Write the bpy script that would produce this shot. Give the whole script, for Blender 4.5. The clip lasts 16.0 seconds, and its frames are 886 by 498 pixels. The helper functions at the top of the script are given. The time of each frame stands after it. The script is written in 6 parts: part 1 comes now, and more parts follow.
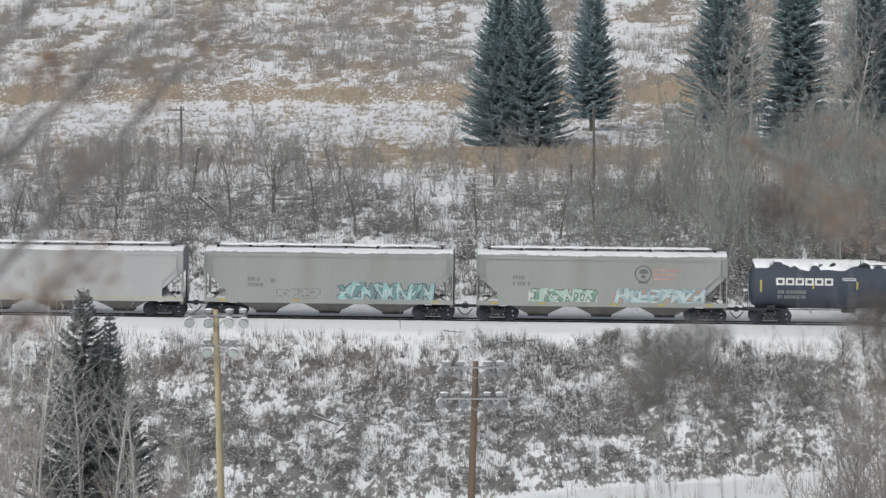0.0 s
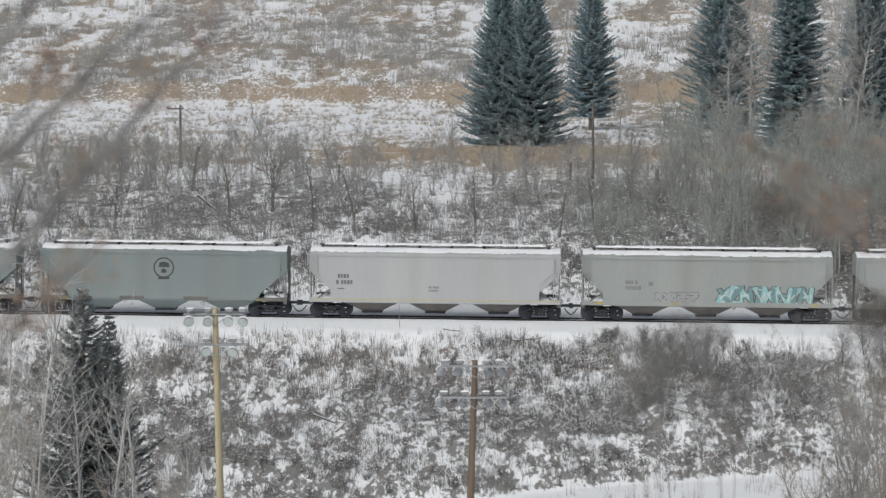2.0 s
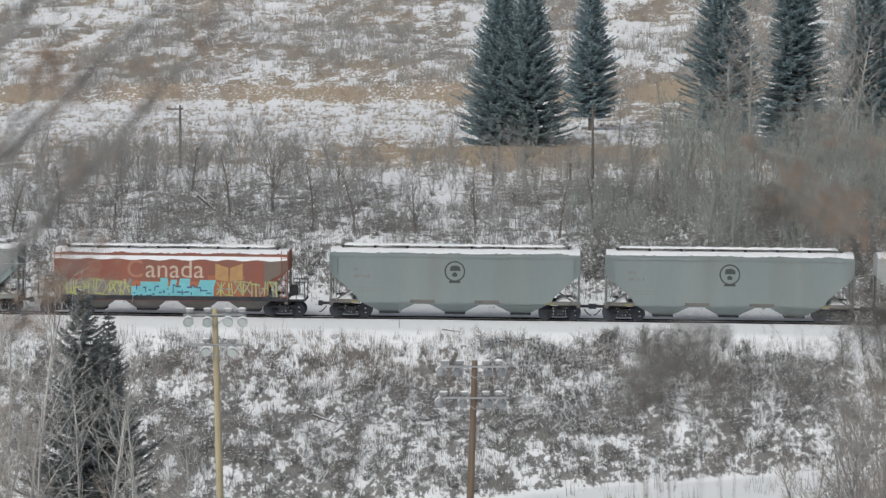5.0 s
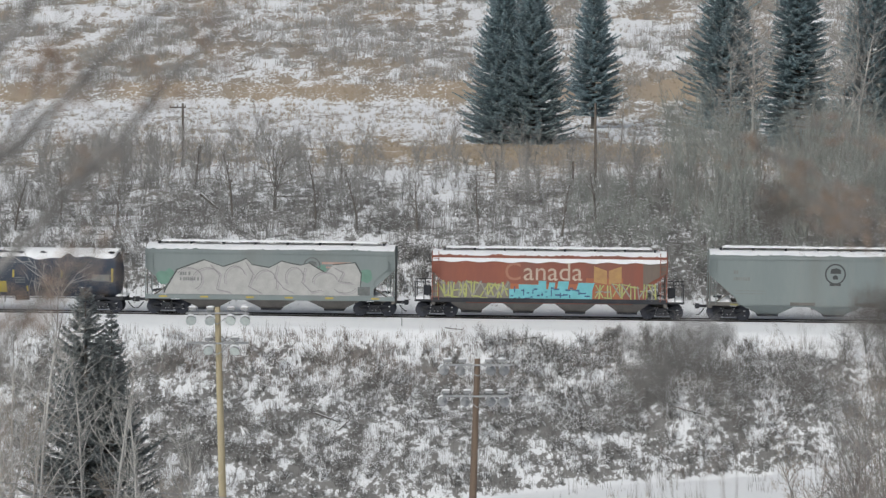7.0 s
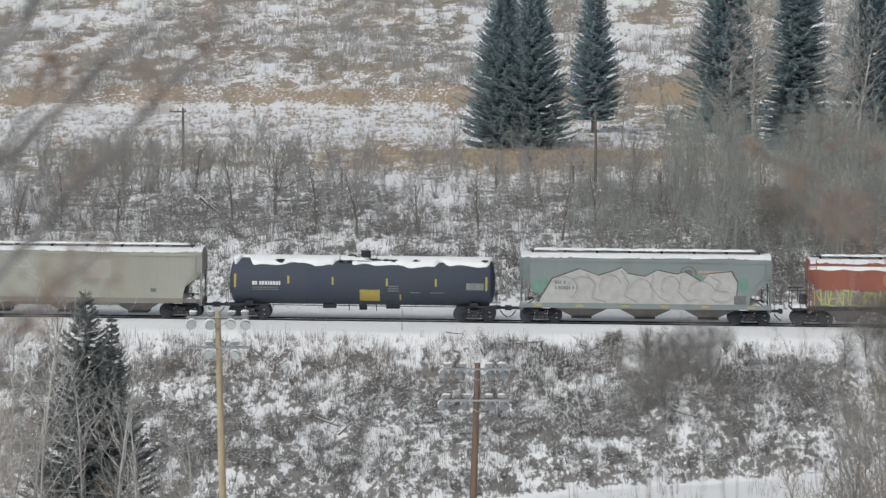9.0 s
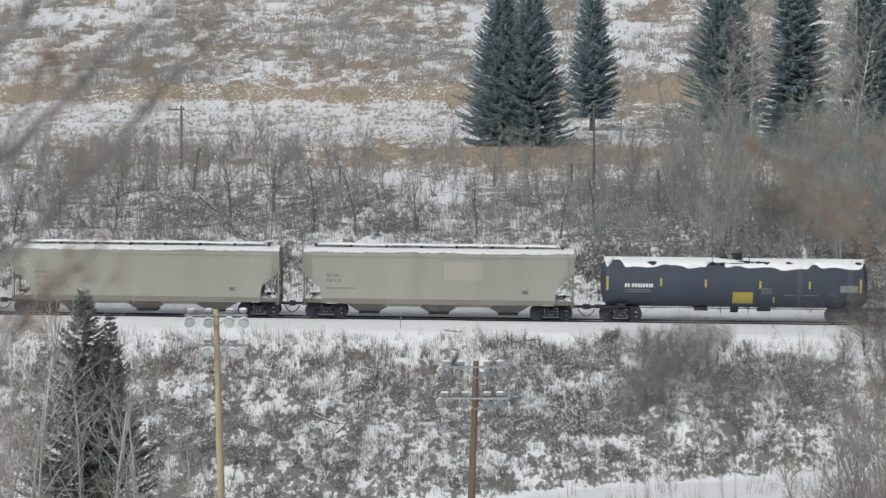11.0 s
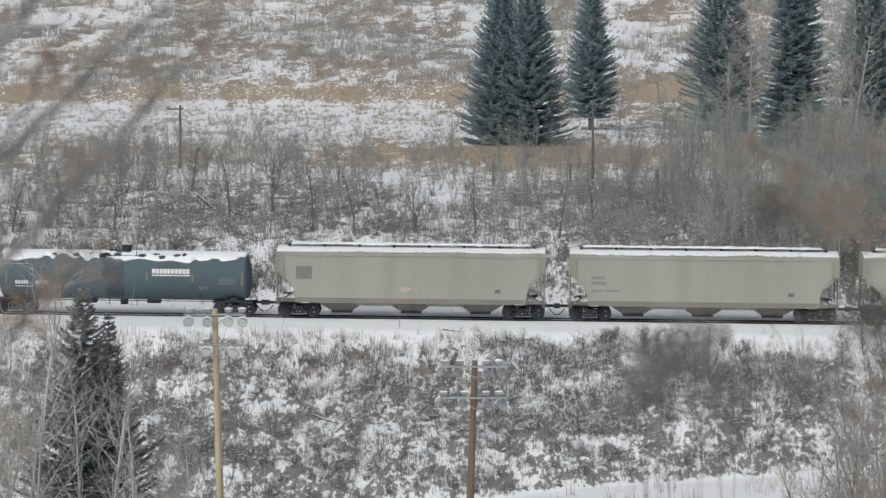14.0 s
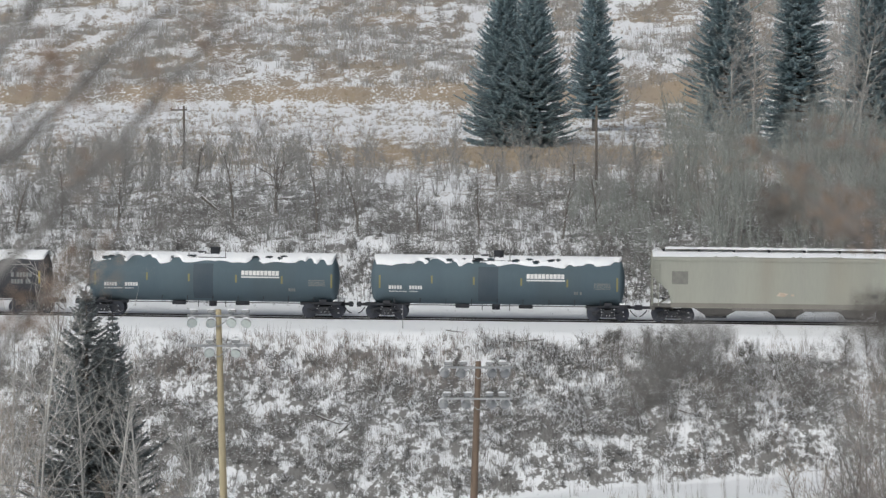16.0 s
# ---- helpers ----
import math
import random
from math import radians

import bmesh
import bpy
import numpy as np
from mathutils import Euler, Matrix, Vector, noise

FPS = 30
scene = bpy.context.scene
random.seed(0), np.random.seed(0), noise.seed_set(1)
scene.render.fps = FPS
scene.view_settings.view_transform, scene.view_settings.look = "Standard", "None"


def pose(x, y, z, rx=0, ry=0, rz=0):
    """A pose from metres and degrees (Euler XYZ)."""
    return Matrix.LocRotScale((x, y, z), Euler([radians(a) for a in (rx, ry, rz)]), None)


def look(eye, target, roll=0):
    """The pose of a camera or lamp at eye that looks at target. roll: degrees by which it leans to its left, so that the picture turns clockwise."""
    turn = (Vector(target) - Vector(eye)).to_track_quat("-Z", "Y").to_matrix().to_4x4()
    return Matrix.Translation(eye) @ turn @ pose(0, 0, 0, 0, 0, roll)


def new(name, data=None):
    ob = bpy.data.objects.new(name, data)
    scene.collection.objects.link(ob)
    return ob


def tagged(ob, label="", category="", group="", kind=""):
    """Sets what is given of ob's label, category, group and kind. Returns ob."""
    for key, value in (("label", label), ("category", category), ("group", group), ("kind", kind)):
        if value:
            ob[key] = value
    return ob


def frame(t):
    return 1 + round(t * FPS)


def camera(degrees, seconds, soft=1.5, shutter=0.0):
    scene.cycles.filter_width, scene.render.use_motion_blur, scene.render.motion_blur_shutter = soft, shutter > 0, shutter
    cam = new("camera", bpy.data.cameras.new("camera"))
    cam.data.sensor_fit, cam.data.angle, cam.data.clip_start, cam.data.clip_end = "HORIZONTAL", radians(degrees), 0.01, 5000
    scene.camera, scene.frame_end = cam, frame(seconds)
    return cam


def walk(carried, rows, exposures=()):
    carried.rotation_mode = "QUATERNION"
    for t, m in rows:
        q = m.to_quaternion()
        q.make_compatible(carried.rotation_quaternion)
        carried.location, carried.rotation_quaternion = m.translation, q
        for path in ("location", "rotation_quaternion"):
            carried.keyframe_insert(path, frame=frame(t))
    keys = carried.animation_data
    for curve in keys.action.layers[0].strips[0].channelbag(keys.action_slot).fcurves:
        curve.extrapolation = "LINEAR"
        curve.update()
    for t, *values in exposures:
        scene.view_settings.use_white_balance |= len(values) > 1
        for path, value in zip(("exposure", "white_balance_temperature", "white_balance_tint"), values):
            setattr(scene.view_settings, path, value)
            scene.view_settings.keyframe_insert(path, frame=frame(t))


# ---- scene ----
# A freight train passes along a snowy bank below a wooded hillside; a long lens looks across a valley.
LENS = 5940.0
EYE = (0.0, 0.0, 19.37)
TILT = 90 - 3.834
cam = camera(2 * math.degrees(math.atan(784 / LENS)), 16.0, soft=1.4)
cam.data.dof.use_dof = True
cam.data.dof.focus_distance = 215.0
cam.data.dof.aperture_fstop = 5.0

# seconds, sway to the left and upwards, in units of 1/LENS
SWAY = [(0.0, 0.0, 0.0), (0.5, -4.1, -1.6), (1.0, -1.2, -2.2), (1.5, 0.0, -4.6), (2.0, -1.3, -2.2), (2.5, -1.5, 0.3), (3.0, -1.5, -1.6),
        (3.5, -1.5, -1.6), (4.0, -3.0, -1.6), (5.2, -1.5, -1.6), (6.5, 0.0, -1.6), (7.0, 2.9, -4.6), (7.5, 6.0, -4.6), (8.0, 5.3, -0.4), (8.5, 4.6, -0.2),
        (9.0, 3.3, 3.0), (10.2, 1.6, 0.3), (11.5, 0.0, -2.4), (12.0, 0.0, -4.6), (12.5, -0.7, -1.6), (13.0, -1.2, 0.0), (13.5, -2.3, -0.2),
        (14.0, -1.7, -1.6), (14.5, 2.1, -3.4), (15.0, 3.8, -1.6), (15.5, 3.3, 0.0), (16.0, 4.6, -0.2)]
walk(cam, [(t, pose(*EYE, TILT + math.degrees(b / LENS), 0, math.degrees(a / LENS))) for t, a, b in SWAY], [(0.0, 0.11, 6480, 8.3), (16.0, 0.11, 6480, 8.3)])

# ---- light: bright overcast, a veiled sun from behind the viewer's left shoulder ----
SUN_EL, SUN_AZ = radians(42), radians(215)
world = bpy.data.worlds.new("world")
scene.world = world
world.use_nodes = True
wn, wl = world.node_tree.nodes, world.node_tree.links
sky = wn.new("ShaderNodeTexSky")
sky.sky_type, sky.sun_disc, sky.sun_elevation, sky.sun_rotation = "NISHITA", False, SUN_EL, SUN_AZ
sky.air_density, sky.dust_density, sky.ozone_density = 1.0, 6.0, 1.0
veil = wn.new("ShaderNodeHueSaturation")
veil.inputs["Saturation"].default_value = 0.42
wl.new(sky.outputs[0], veil.inputs["Color"])
wl.new(veil.outputs[0], wn["Background"].inputs[0])
wn["Background"].inputs[1].default_value = 0.074
sun = new("sun", bpy.data.lights.new("sun", "SUN"))
sun.data.energy, sun.data.angle, sun.data.color = 0.95, radians(50), (0.96, 1.0, 1.0)
sun.matrix_world = look((math.sin(SUN_AZ) * 60, math.cos(SUN_AZ) * 60, 60 * math.tan(SUN_EL)), (0, 0, 0))

rng = np.random.default_rng(7)


# ---- materials ----
def surface(name, col, col2=None, scale=4.0, fine=40.0, rough=0.7, metal=0.0, bump=0.3, streak=1.0, grime=None, grime_at=0.62, per=None, depth=0.02, spec=0.5):
    """Two colours mixed by coarse and fine noise, with relief; streak > 1 draws the pattern out along z; per: 'object' or 'island' shade."""
    m = bpy.data.materials.new(name)
    m.use_nodes = True
    n, l = m.node_tree.nodes, m.node_tree.links
    b = n["Principled BSDF"]
    tc = n.new("ShaderNodeTexCoord")
    mp = n.new("ShaderNodeMapping")
    mp.inputs["Scale"].default_value = (1, 1, 1 / streak)
    l.new(tc.outputs["Object"], mp.inputs[0])
    a, c = n.new("ShaderNodeTexNoise"), n.new("ShaderNodeTexNoise")
    for q, s in ((a, scale), (c, fine)):
        q.inputs["Scale"].default_value, q.inputs["Detail"].default_value = s, 5
        l.new(mp.outputs[0], q.inputs["Vector"])
    add = n.new("ShaderNodeMath")
    add.operation = "MULTIPLY_ADD"
    l.new(c.outputs[0], add.inputs[0])
    add.inputs[1].default_value = 0.5
    l.new(a.outputs[0], add.inputs[2])
    ramp = n.new("ShaderNodeMapRange")
    ramp.inputs[1].default_value, ramp.inputs[2].default_value = 0.55, 0.95
    l.new(add.outputs[0], ramp.inputs[0])
    mix = n.new("ShaderNodeMix")
    mix.data_type = "RGBA"
    mix.inputs["A"].default_value = (*col, 1)
    mix.inputs["B"].default_value = (*(col2 or [v * 0.75 for v in col]), 1)
    l.new(ramp.outputs[0], mix.inputs["Factor"])
    out = mix.outputs["Result"]
    if grime:
        g = n.new("ShaderNodeTexNoise")
        g.inputs["Scale"].default_value, g.inputs["Detail"].default_value = scale * 0.6, 8
        gm = n.new("ShaderNodeMapping")
        gm.inputs["Scale"].default_value, gm.inputs["Location"].default_value = (1, 1, 1 / (streak * 2)), (7, 3, 1)
        l.new(tc.outputs["Object"], gm.inputs[0])
        l.new(gm.outputs[0], g.inputs["Vector"])
        gr = n.new("ShaderNodeMapRange")
        gr.inputs[1].default_value, gr.inputs[2].default_value, gr.inputs[4].default_value = grime_at - 0.12, grime_at + 0.12, 0.7
        l.new(g.outputs[0], gr.inputs[0])
        gx = n.new("ShaderNodeMix")
        gx.data_type = "RGBA"
        l.new(gr.outputs[0], gx.inputs["Factor"])
        l.new(out, gx.inputs["A"])
        gx.inputs["B"].default_value = (*grime, 1)
        out = gx.outputs["Result"]
    if per:
        src = n.new("ShaderNodeObjectInfo").outputs["Random"] if per == "object" else n.new("ShaderNodeNewGeometry").outputs["Random Per Island"]
        pr = n.new("ShaderNodeMapRange")
        pr.inputs[3].default_value, pr.inputs[4].default_value = 0.7, 1.3
        l.new(src, pr.inputs[0])
        hv = n.new("ShaderNodeHueSaturation")
        l.new(pr.outputs[0], hv.inputs["Value"])
        l.new(out, hv.inputs["Color"])
        out = hv.outputs[0]
    l.new(out, b.inputs["Base Color"])
    b.inputs["Specular IOR Level"].default_value = spec
    b.inputs["Roughness"].default_value, b.inputs["Metallic"].default_value = rough, metal
    if bump:
        bp = n.new("ShaderNodeBump")
        bp.inputs["Strength"].default_value, bp.inputs["Distance"].default_value = bump, depth
        l.new(add.outputs[0], bp.inputs["Height"])
        l.new(bp.outputs[0], b.inputs["Normal"])
    return m


M = dict(
    snow=surface("snow", (0.86, 0.87, 0.89), (0.80, 0.82, 0.86), 1.5, 14, 0.6, bump=0.5, depth=0.05),
    twig=surface("twig", (0.36, 0.355, 0.348), (0.26, 0.255, 0.248), 2, 30, 0.9, bump=0.1, per="island"),
    dark_twig=surface("dark_twig", (0.245, 0.238, 0.232), (0.17, 0.165, 0.16), 2, 30, 0.9, bump=0.1, per="island"),
    red_twig=surface("red_twig", (0.34, 0.295, 0.27), (0.24, 0.21, 0.195), 2, 30, 0.9, bump=0.1, per="island"),
    pale_twig=surface("pale_twig", (0.50, 0.49, 0.47), (0.38, 0.37, 0.355), 2, 30, 0.9, bump=0.1, per="island"),
    lichen_twig=surface("lichen_twig", (0.365, 0.387, 0.366), (0.278, 0.295, 0.28), 2, 30, 0.9, bump=0.1, per="island"),
    tan_twig=surface("tan_twig", (0.385, 0.33, 0.28), (0.285, 0.245, 0.21), 2, 30, 0.9, bump=0.1, per="island"),
    bark=surface("bark", (0.33, 0.32, 0.305), (0.20, 0.19, 0.18), 6, 40, 0.9, bump=0.6, streak=4),
    dark_bark=surface("dark_bark", (0.19, 0.17, 0.155), (0.12, 0.11, 0.10), 6, 40, 0.9, bump=0.6, streak=4),
    gold_grass=surface("gold_grass", (0.42, 0.345, 0.25), (0.33, 0.27, 0.195), 0.4, 9, 0.9, bump=0.0, per="island"),
    dry_grass=surface("dry_grass", (0.40, 0.345, 0.28), (0.29, 0.25, 0.21), 0.5, 9, 0.9, bump=0.0, per="island"),
    brown_leaf=surface("brown_leaf", (0.34, 0.25, 0.19), (0.27, 0.20, 0.16), 3, 20, 0.8, bump=0.0, per="island"),
    steel=surface("rail_steel", (0.05, 0.047, 0.047), (0.035, 0.032, 0.032), 3, 40, 0.7, 0.0, 0.2, spec=0.2),
    black=surface("underframe_black", (0.040, 0.044, 0.053), (0.056, 0.057, 0.062), 2, 25, 0.8, bump=0.2, spec=0.15),
    wheel=surface("wheel_steel", (0.050, 0.056, 0.074), (0.066, 0.069, 0.082), 4, 30, 0.7, 0.0, 0.2, spec=0.15),
    dusty=surface("dusty_steel", (0.18, 0.17, 0.158), (0.12, 0.114, 0.108), 1.5, 20, 0.8, bump=0.2, streak=3),
    tie=surface("tie_wood", (0.13, 0.10, 0.08), (0.08, 0.065, 0.055), 4, 30, 0.9),
    pole_new=surface("yellow_pole_wood", (0.46, 0.40, 0.27), (0.36, 0.30, 0.19), 3, 30, 0.8, bump=0.3, streak=12),
    pole_old=surface("brown_pole_wood", (0.20, 0.145, 0.105), (0.13, 0.095, 0.075), 3, 30, 0.85, bump=0.4, streak=12),
    pole_grey=surface("grey_pole_wood", (0.17, 0.145, 0.125), (0.11, 0.095, 0.085), 3, 30, 0.9, bump=0.4, streak=12),
    lamp_grey=surface("lamp_housing", (0.42, 0.43, 0.44), (0.32, 0.33, 0.34), 4, 30, 0.5, 0.4, 0.1),
    lamp_glass=surface("lamp_glass", (0.62, 0.67, 0.65), (0.52, 0.57, 0.56), 6, 30, 0.15, 0.0, 0.05),
    yellow=surface("yellow_marking", (0.47, 0.37, 0.07), (0.37, 0.30, 0.09), 4, 30, 0.6, bump=0.1),
    dim_yellow=surface("dim_yellow_marking", (0.24, 0.22, 0.09), (0.19, 0.18, 0.09), 4, 30, 0.6, bump=0.1),
    stain=surface("dark_spill", (0.045, 0.068, 0.088), (0.058, 0.08, 0.10), 1.2, 14, 0.7, bump=0.0, streak=4),
    stencil=surface("dark_stencil", (0.17, 0.17, 0.16), (0.22, 0.22, 0.20), 3, 20, 0.7, bump=0.0),
    white=surface("white_marking", (0.74, 0.74, 0.73), (0.6, 0.6, 0.6), 3, 30, 0.6, bump=0.05),
    dark_mark=surface("dark_marking", (0.10, 0.11, 0.11), (0.16, 0.17, 0.17), 3, 30, 0.6, bump=0.05),
    grey_mark=surface("faded_grey_marking", (0.17, 0.18, 0.18), (0.22, 0.23, 0.23), 3, 30, 0.6, bump=0.05),
    red_mark=surface("faded_red_marking", (0.38, 0.24, 0.20), (0.44, 0.32, 0.28), 3, 30, 0.6, bump=0.05),
    cream=surface("cream_marking", (0.54, 0.45, 0.37), (0.42, 0.32, 0.25), 3, 30, 0.6, bump=0.05),
    ochre=surface("faded_ochre_marking", (0.44, 0.27, 0.11), (0.36, 0.21, 0.10), 3, 30, 0.6, bump=0.05),
    wire=surface("wire_metal", (0.30, 0.30, 0.31), None, 3, 30, 0.6, 0.3, 0.0),
)


def leafy(name, col, col2):
    """Foliage that lets part of the light through."""
    m = surface(name, col, col2, 1.2, 12, 0.95, bump=0.0, per="island")
    n, l = m.node_tree.nodes, m.node_tree.links
    b = n["Principled BSDF"]
    t, x = n.new("ShaderNodeBsdfTranslucent"), n.new("ShaderNodeMixShader")
    l.new(b.inputs["Base Color"].links[0].from_socket, t.inputs["Color"])
    x.inputs[0].default_value = 0.5
    l.new(b.outputs[0], x.inputs[1])
    l.new(t.outputs[0], x.inputs[2])
    l.new(x.outputs[0], n["Material Output"].inputs["Surface"])
    return m


# needle colour raised well above real foliage to stand in for distance haze
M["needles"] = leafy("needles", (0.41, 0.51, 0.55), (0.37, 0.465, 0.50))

# copy for the nearer spruces, with less haze put into the colour
M["less_hazed_needles"] = leafy("less_hazed_needles", (0.285, 0.315, 0.325), (0.25, 0.275, 0.282))


def paint(name, col, col2, grime, at=0.6):
    return surface(name, col, col2, 0.5, 9, 0.75, 0.0, 0.06, 5, grime, at, spec=0.25)


P = dict(
    soo=paint("grey_paint", (0.335, 0.352, 0.342), (0.30, 0.316, 0.308), (0.26, 0.25, 0.235), 0.64),
    pale=paint("pale_grey_paint", (0.44, 0.45, 0.455), (0.40, 0.41, 0.42), (0.36, 0.345, 0.32), 0.68),
    green=paint("grey_green_paint", (0.235, 0.27, 0.272), (0.21, 0.245, 0.25), (0.205, 0.21, 0.20), 0.64),
    beige=paint("beige_paint", (0.355, 0.362, 0.318), (0.318, 0.325, 0.29), (0.295, 0.27, 0.218), 0.62),
    patch=paint("pale_beige_paint", (0.40, 0.395, 0.355), (0.37, 0.365, 0.335), (0.33, 0.31, 0.27), 0.62),
    # road dust, darkened for the shade on an inward-curving lower flank
    road=paint("road_dust", (0.235, 0.222, 0.198), (0.20, 0.19, 0.172), (0.26, 0.25, 0.23), 0.6),
    red=paint("red_paint", (0.30, 0.115, 0.08), (0.25, 0.10, 0.078), (0.20, 0.12, 0.10), 0.6),
    orange=paint("orange_paint", (0.42, 0.155, 0.08), (0.36, 0.135, 0.08), (0.26, 0.13, 0.09), 0.62),
    brown=paint("brown_paint", (0.20, 0.16, 0.135), (0.16, 0.135, 0.12), (0.14, 0.12, 0.11), 0.6),
    navy=paint("navy_paint", (0.054, 0.068, 0.096), (0.064, 0.076, 0.10), (0.07, 0.07, 0.08), 0.66),
    teal=paint("teal_paint", (0.098, 0.138, 0.162), (0.088, 0.124, 0.148), (0.085, 0.105, 0.115), 0.62),
    charcoal=paint("charcoal_paint", (0.06, 0.062, 0.072), (0.075, 0.075, 0.08), (0.10, 0.095, 0.09), 0.64),
)


# ---- mesh helpers ----
def np_mesh(name, v, tri, material, second=None, split=0):
    me = bpy.data.meshes.new(name)
    v, tri = np.asarray(v, np.float32), np.asarray(tri, np.int32)
    me.vertices.add(len(v))
    me.vertices.foreach_set("co", v.ravel())
    me.loops.add(tri.size)
    me.loops.foreach_set("vertex_index", tri.ravel())
    me.polygons.add(len(tri))
    me.polygons.foreach_set("loop_start", np.arange(0, tri.size, tri.shape[1], dtype=np.int32))
    me.update(calc_edges=True)
    me.materials.append(material)
    if second:
        me.materials.append(second)
        me.polygons.foreach_set("material_index", (np.arange(len(tri)) >= split).astype(np.int32))
    return me


def join(a, b):
    """Two (v, tri) as one, and where the second begins."""
    return np.concatenate([a[0], b[0]]), np.concatenate([a[1], b[1] + len(a[0])]), len(a[1])


def mesh(name, bm, material, smooth=False):
    me = bpy.data.meshes.new(name)
    bmesh.ops.recalc_face_normals(bm, faces=bm.faces)
    if smooth:
        for fc in bm.faces:
            fc.smooth = True
    bm.to_mesh(me)
    bm.free()
    me.materials.append(material)
    return me


def part(name, data, material, parent, label="", smooth=False):
    """One mesh object under a thing or a part; data is a bmesh or a finished mesh."""
    ob = new(name, data if isinstance(data, bpy.types.Mesh) else mesh(name, data, material, smooth))
    ob.parent = parent
    return tagged(ob, label)


def box(bm, c, s, rot=None, bevel=0.0):
    m = Matrix.Translation(c) @ (rot or Matrix()) @ Matrix.Diagonal((*s, 1))
    vs = bmesh.ops.create_cube(bm, size=1, matrix=m)["verts"]
    if bevel:
        bmesh.ops.bevel(bm, geom=list({e for v in vs for e in v.link_edges}), offset=bevel, segments=1, affect="EDGES")
    return bm


def rod(bm, a, b, r, r2=None, seg=8):
    a, b = Vector(a), Vector(b)
    m = Matrix.Translation((a + b) / 2) @ (b - a).to_track_quat("Z", "Y").to_matrix().to_4x4()
    bmesh.ops.create_cone(bm, cap_ends=True, segments=seg, radius1=r, radius2=r if r2 is None else r2, depth=(b - a).length, matrix=m)
    return bm


def prism(bm, poly, y0, y1):
    """A polygon in x and z drawn out from y0 to y1."""
    a = [bm.verts.new((x, y0, z)) for x, z in poly]
    b = [bm.verts.new((x, y1, z)) for x, z in poly]
    bm.faces.new(a)
    bm.faces.new(b[::-1])
    for i in range(len(a)):
        bm.faces.new((a[i], b[i], b[i - 1], a[i - 1]))
    return bm


def lengthwise(bm, section, x0, x1):
    """A cross-section in y and z drawn out along x."""
    a = [bm.verts.new((x0, y, z)) for y, z in section]
    b = [bm.verts.new((x1, y, z)) for y, z in section]
    bm.faces.new(a)
    bm.faces.new(b[::-1])
    for i in range(len(a)):
        bm.faces.new((a[i], b[i], b[i - 1], a[i - 1]))
    return bm


def bm_new():
    return bmesh.new()


def tubes(segs, sides=3):
    """Tapered twigs: rows of x0 y0 z0 x1 y1 z1 r0 r1 as vertices and triangles."""
    s = np.asarray(segs, float)
    a, b = s[:, 0:3], s[:, 3:6]
    d = b - a
    d /= np.linalg.norm(d, axis=1, keepdims=True) + 1e-9
    ref = np.where(np.abs(d[:, 2:3]) > 0.9, np.array([[1.0, 0, 0]]), np.array([[0, 0, 1.0]]))
    u = np.cross(d, ref)
    u /= np.linalg.norm(u, axis=1, keepdims=True) + 1e-9
    w = np.cross(d, u)
    ang = np.arange(sides) * 2 * np.pi / sides
    ring = u[:, None] * np.cos(ang)[None, :, None] + w[:, None] * np.sin(ang)[None, :, None]
    v = np.concatenate([a[:, None] + ring * s[:, 6, None, None], b[:, None] + ring * s[:, 7, None, None]], axis=1)
    base = (np.arange(len(s)) * sides * 2)[:, None, None]
    f = []
    for i in range(sides):
        j = (i + 1) % sides
        f += [(i, j, sides + j), (i, sides + j, sides + i)]
    return v.reshape(-1, 3), (base + np.array(f)[None]).reshape(-1, 3)


def spikes(segs):
    """Fine twig tips: three-sided points, rows as for tubes()."""
    s = np.asarray(segs, float)
    v, _ = tubes(s, 3)
    v = np.concatenate([v.reshape(-1, 6, 3)[:, :3], s[:, None, 3:6]], axis=1)
    f = np.array([(0, 1, 3), (1, 2, 3), (2, 0, 3)])
    return v.reshape(-1, 3), ((np.arange(len(s)) * 4)[:, None, None] + f[None]).reshape(-1, 3)


def lumps(centres, sizes):
    """Small four-sided lumps of snow on twigs."""
    o = np.array([(1, 0, 0), (0, 1, 0), (-1, 0, 0), (0, -1, 0), (0, 0, 1)], float)
    f = np.array([(0, 1, 4), (1, 2, 4), (2, 3, 4), (3, 0, 4)])
    c, s = np.asarray(centres, float), np.asarray(sizes, float)
    v = c[:, None] + o[None] * s[:, None]
    return v.reshape(-1, 3), ((np.arange(len(c)) * 5)[:, None, None] + f[None]).reshape(-1, 3)


def blobs(centres, sizes):
    """Small lumps (octahedra)."""
    o = np.array([(1, 0, 0), (-1, 0, 0), (0, 1, 0), (0, -1, 0), (0, 0, 1), (0, 0, -0.6)], float)
    f = np.array([(0, 2, 4), (2, 1, 4), (1, 3, 4), (3, 0, 4), (2, 0, 5), (1, 2, 5), (3, 1, 5), (0, 3, 5)])
    c, s = np.asarray(centres, float), np.asarray(sizes, float)
    v = c[:, None] + o[None] * s[:, None]
    return v.reshape(-1, 3), (np.arange(len(c)) * 6)[:, None, None].repeat(8, 1).repeat(3, 2).reshape(-1, 3) + np.tile(f, (len(c), 1))


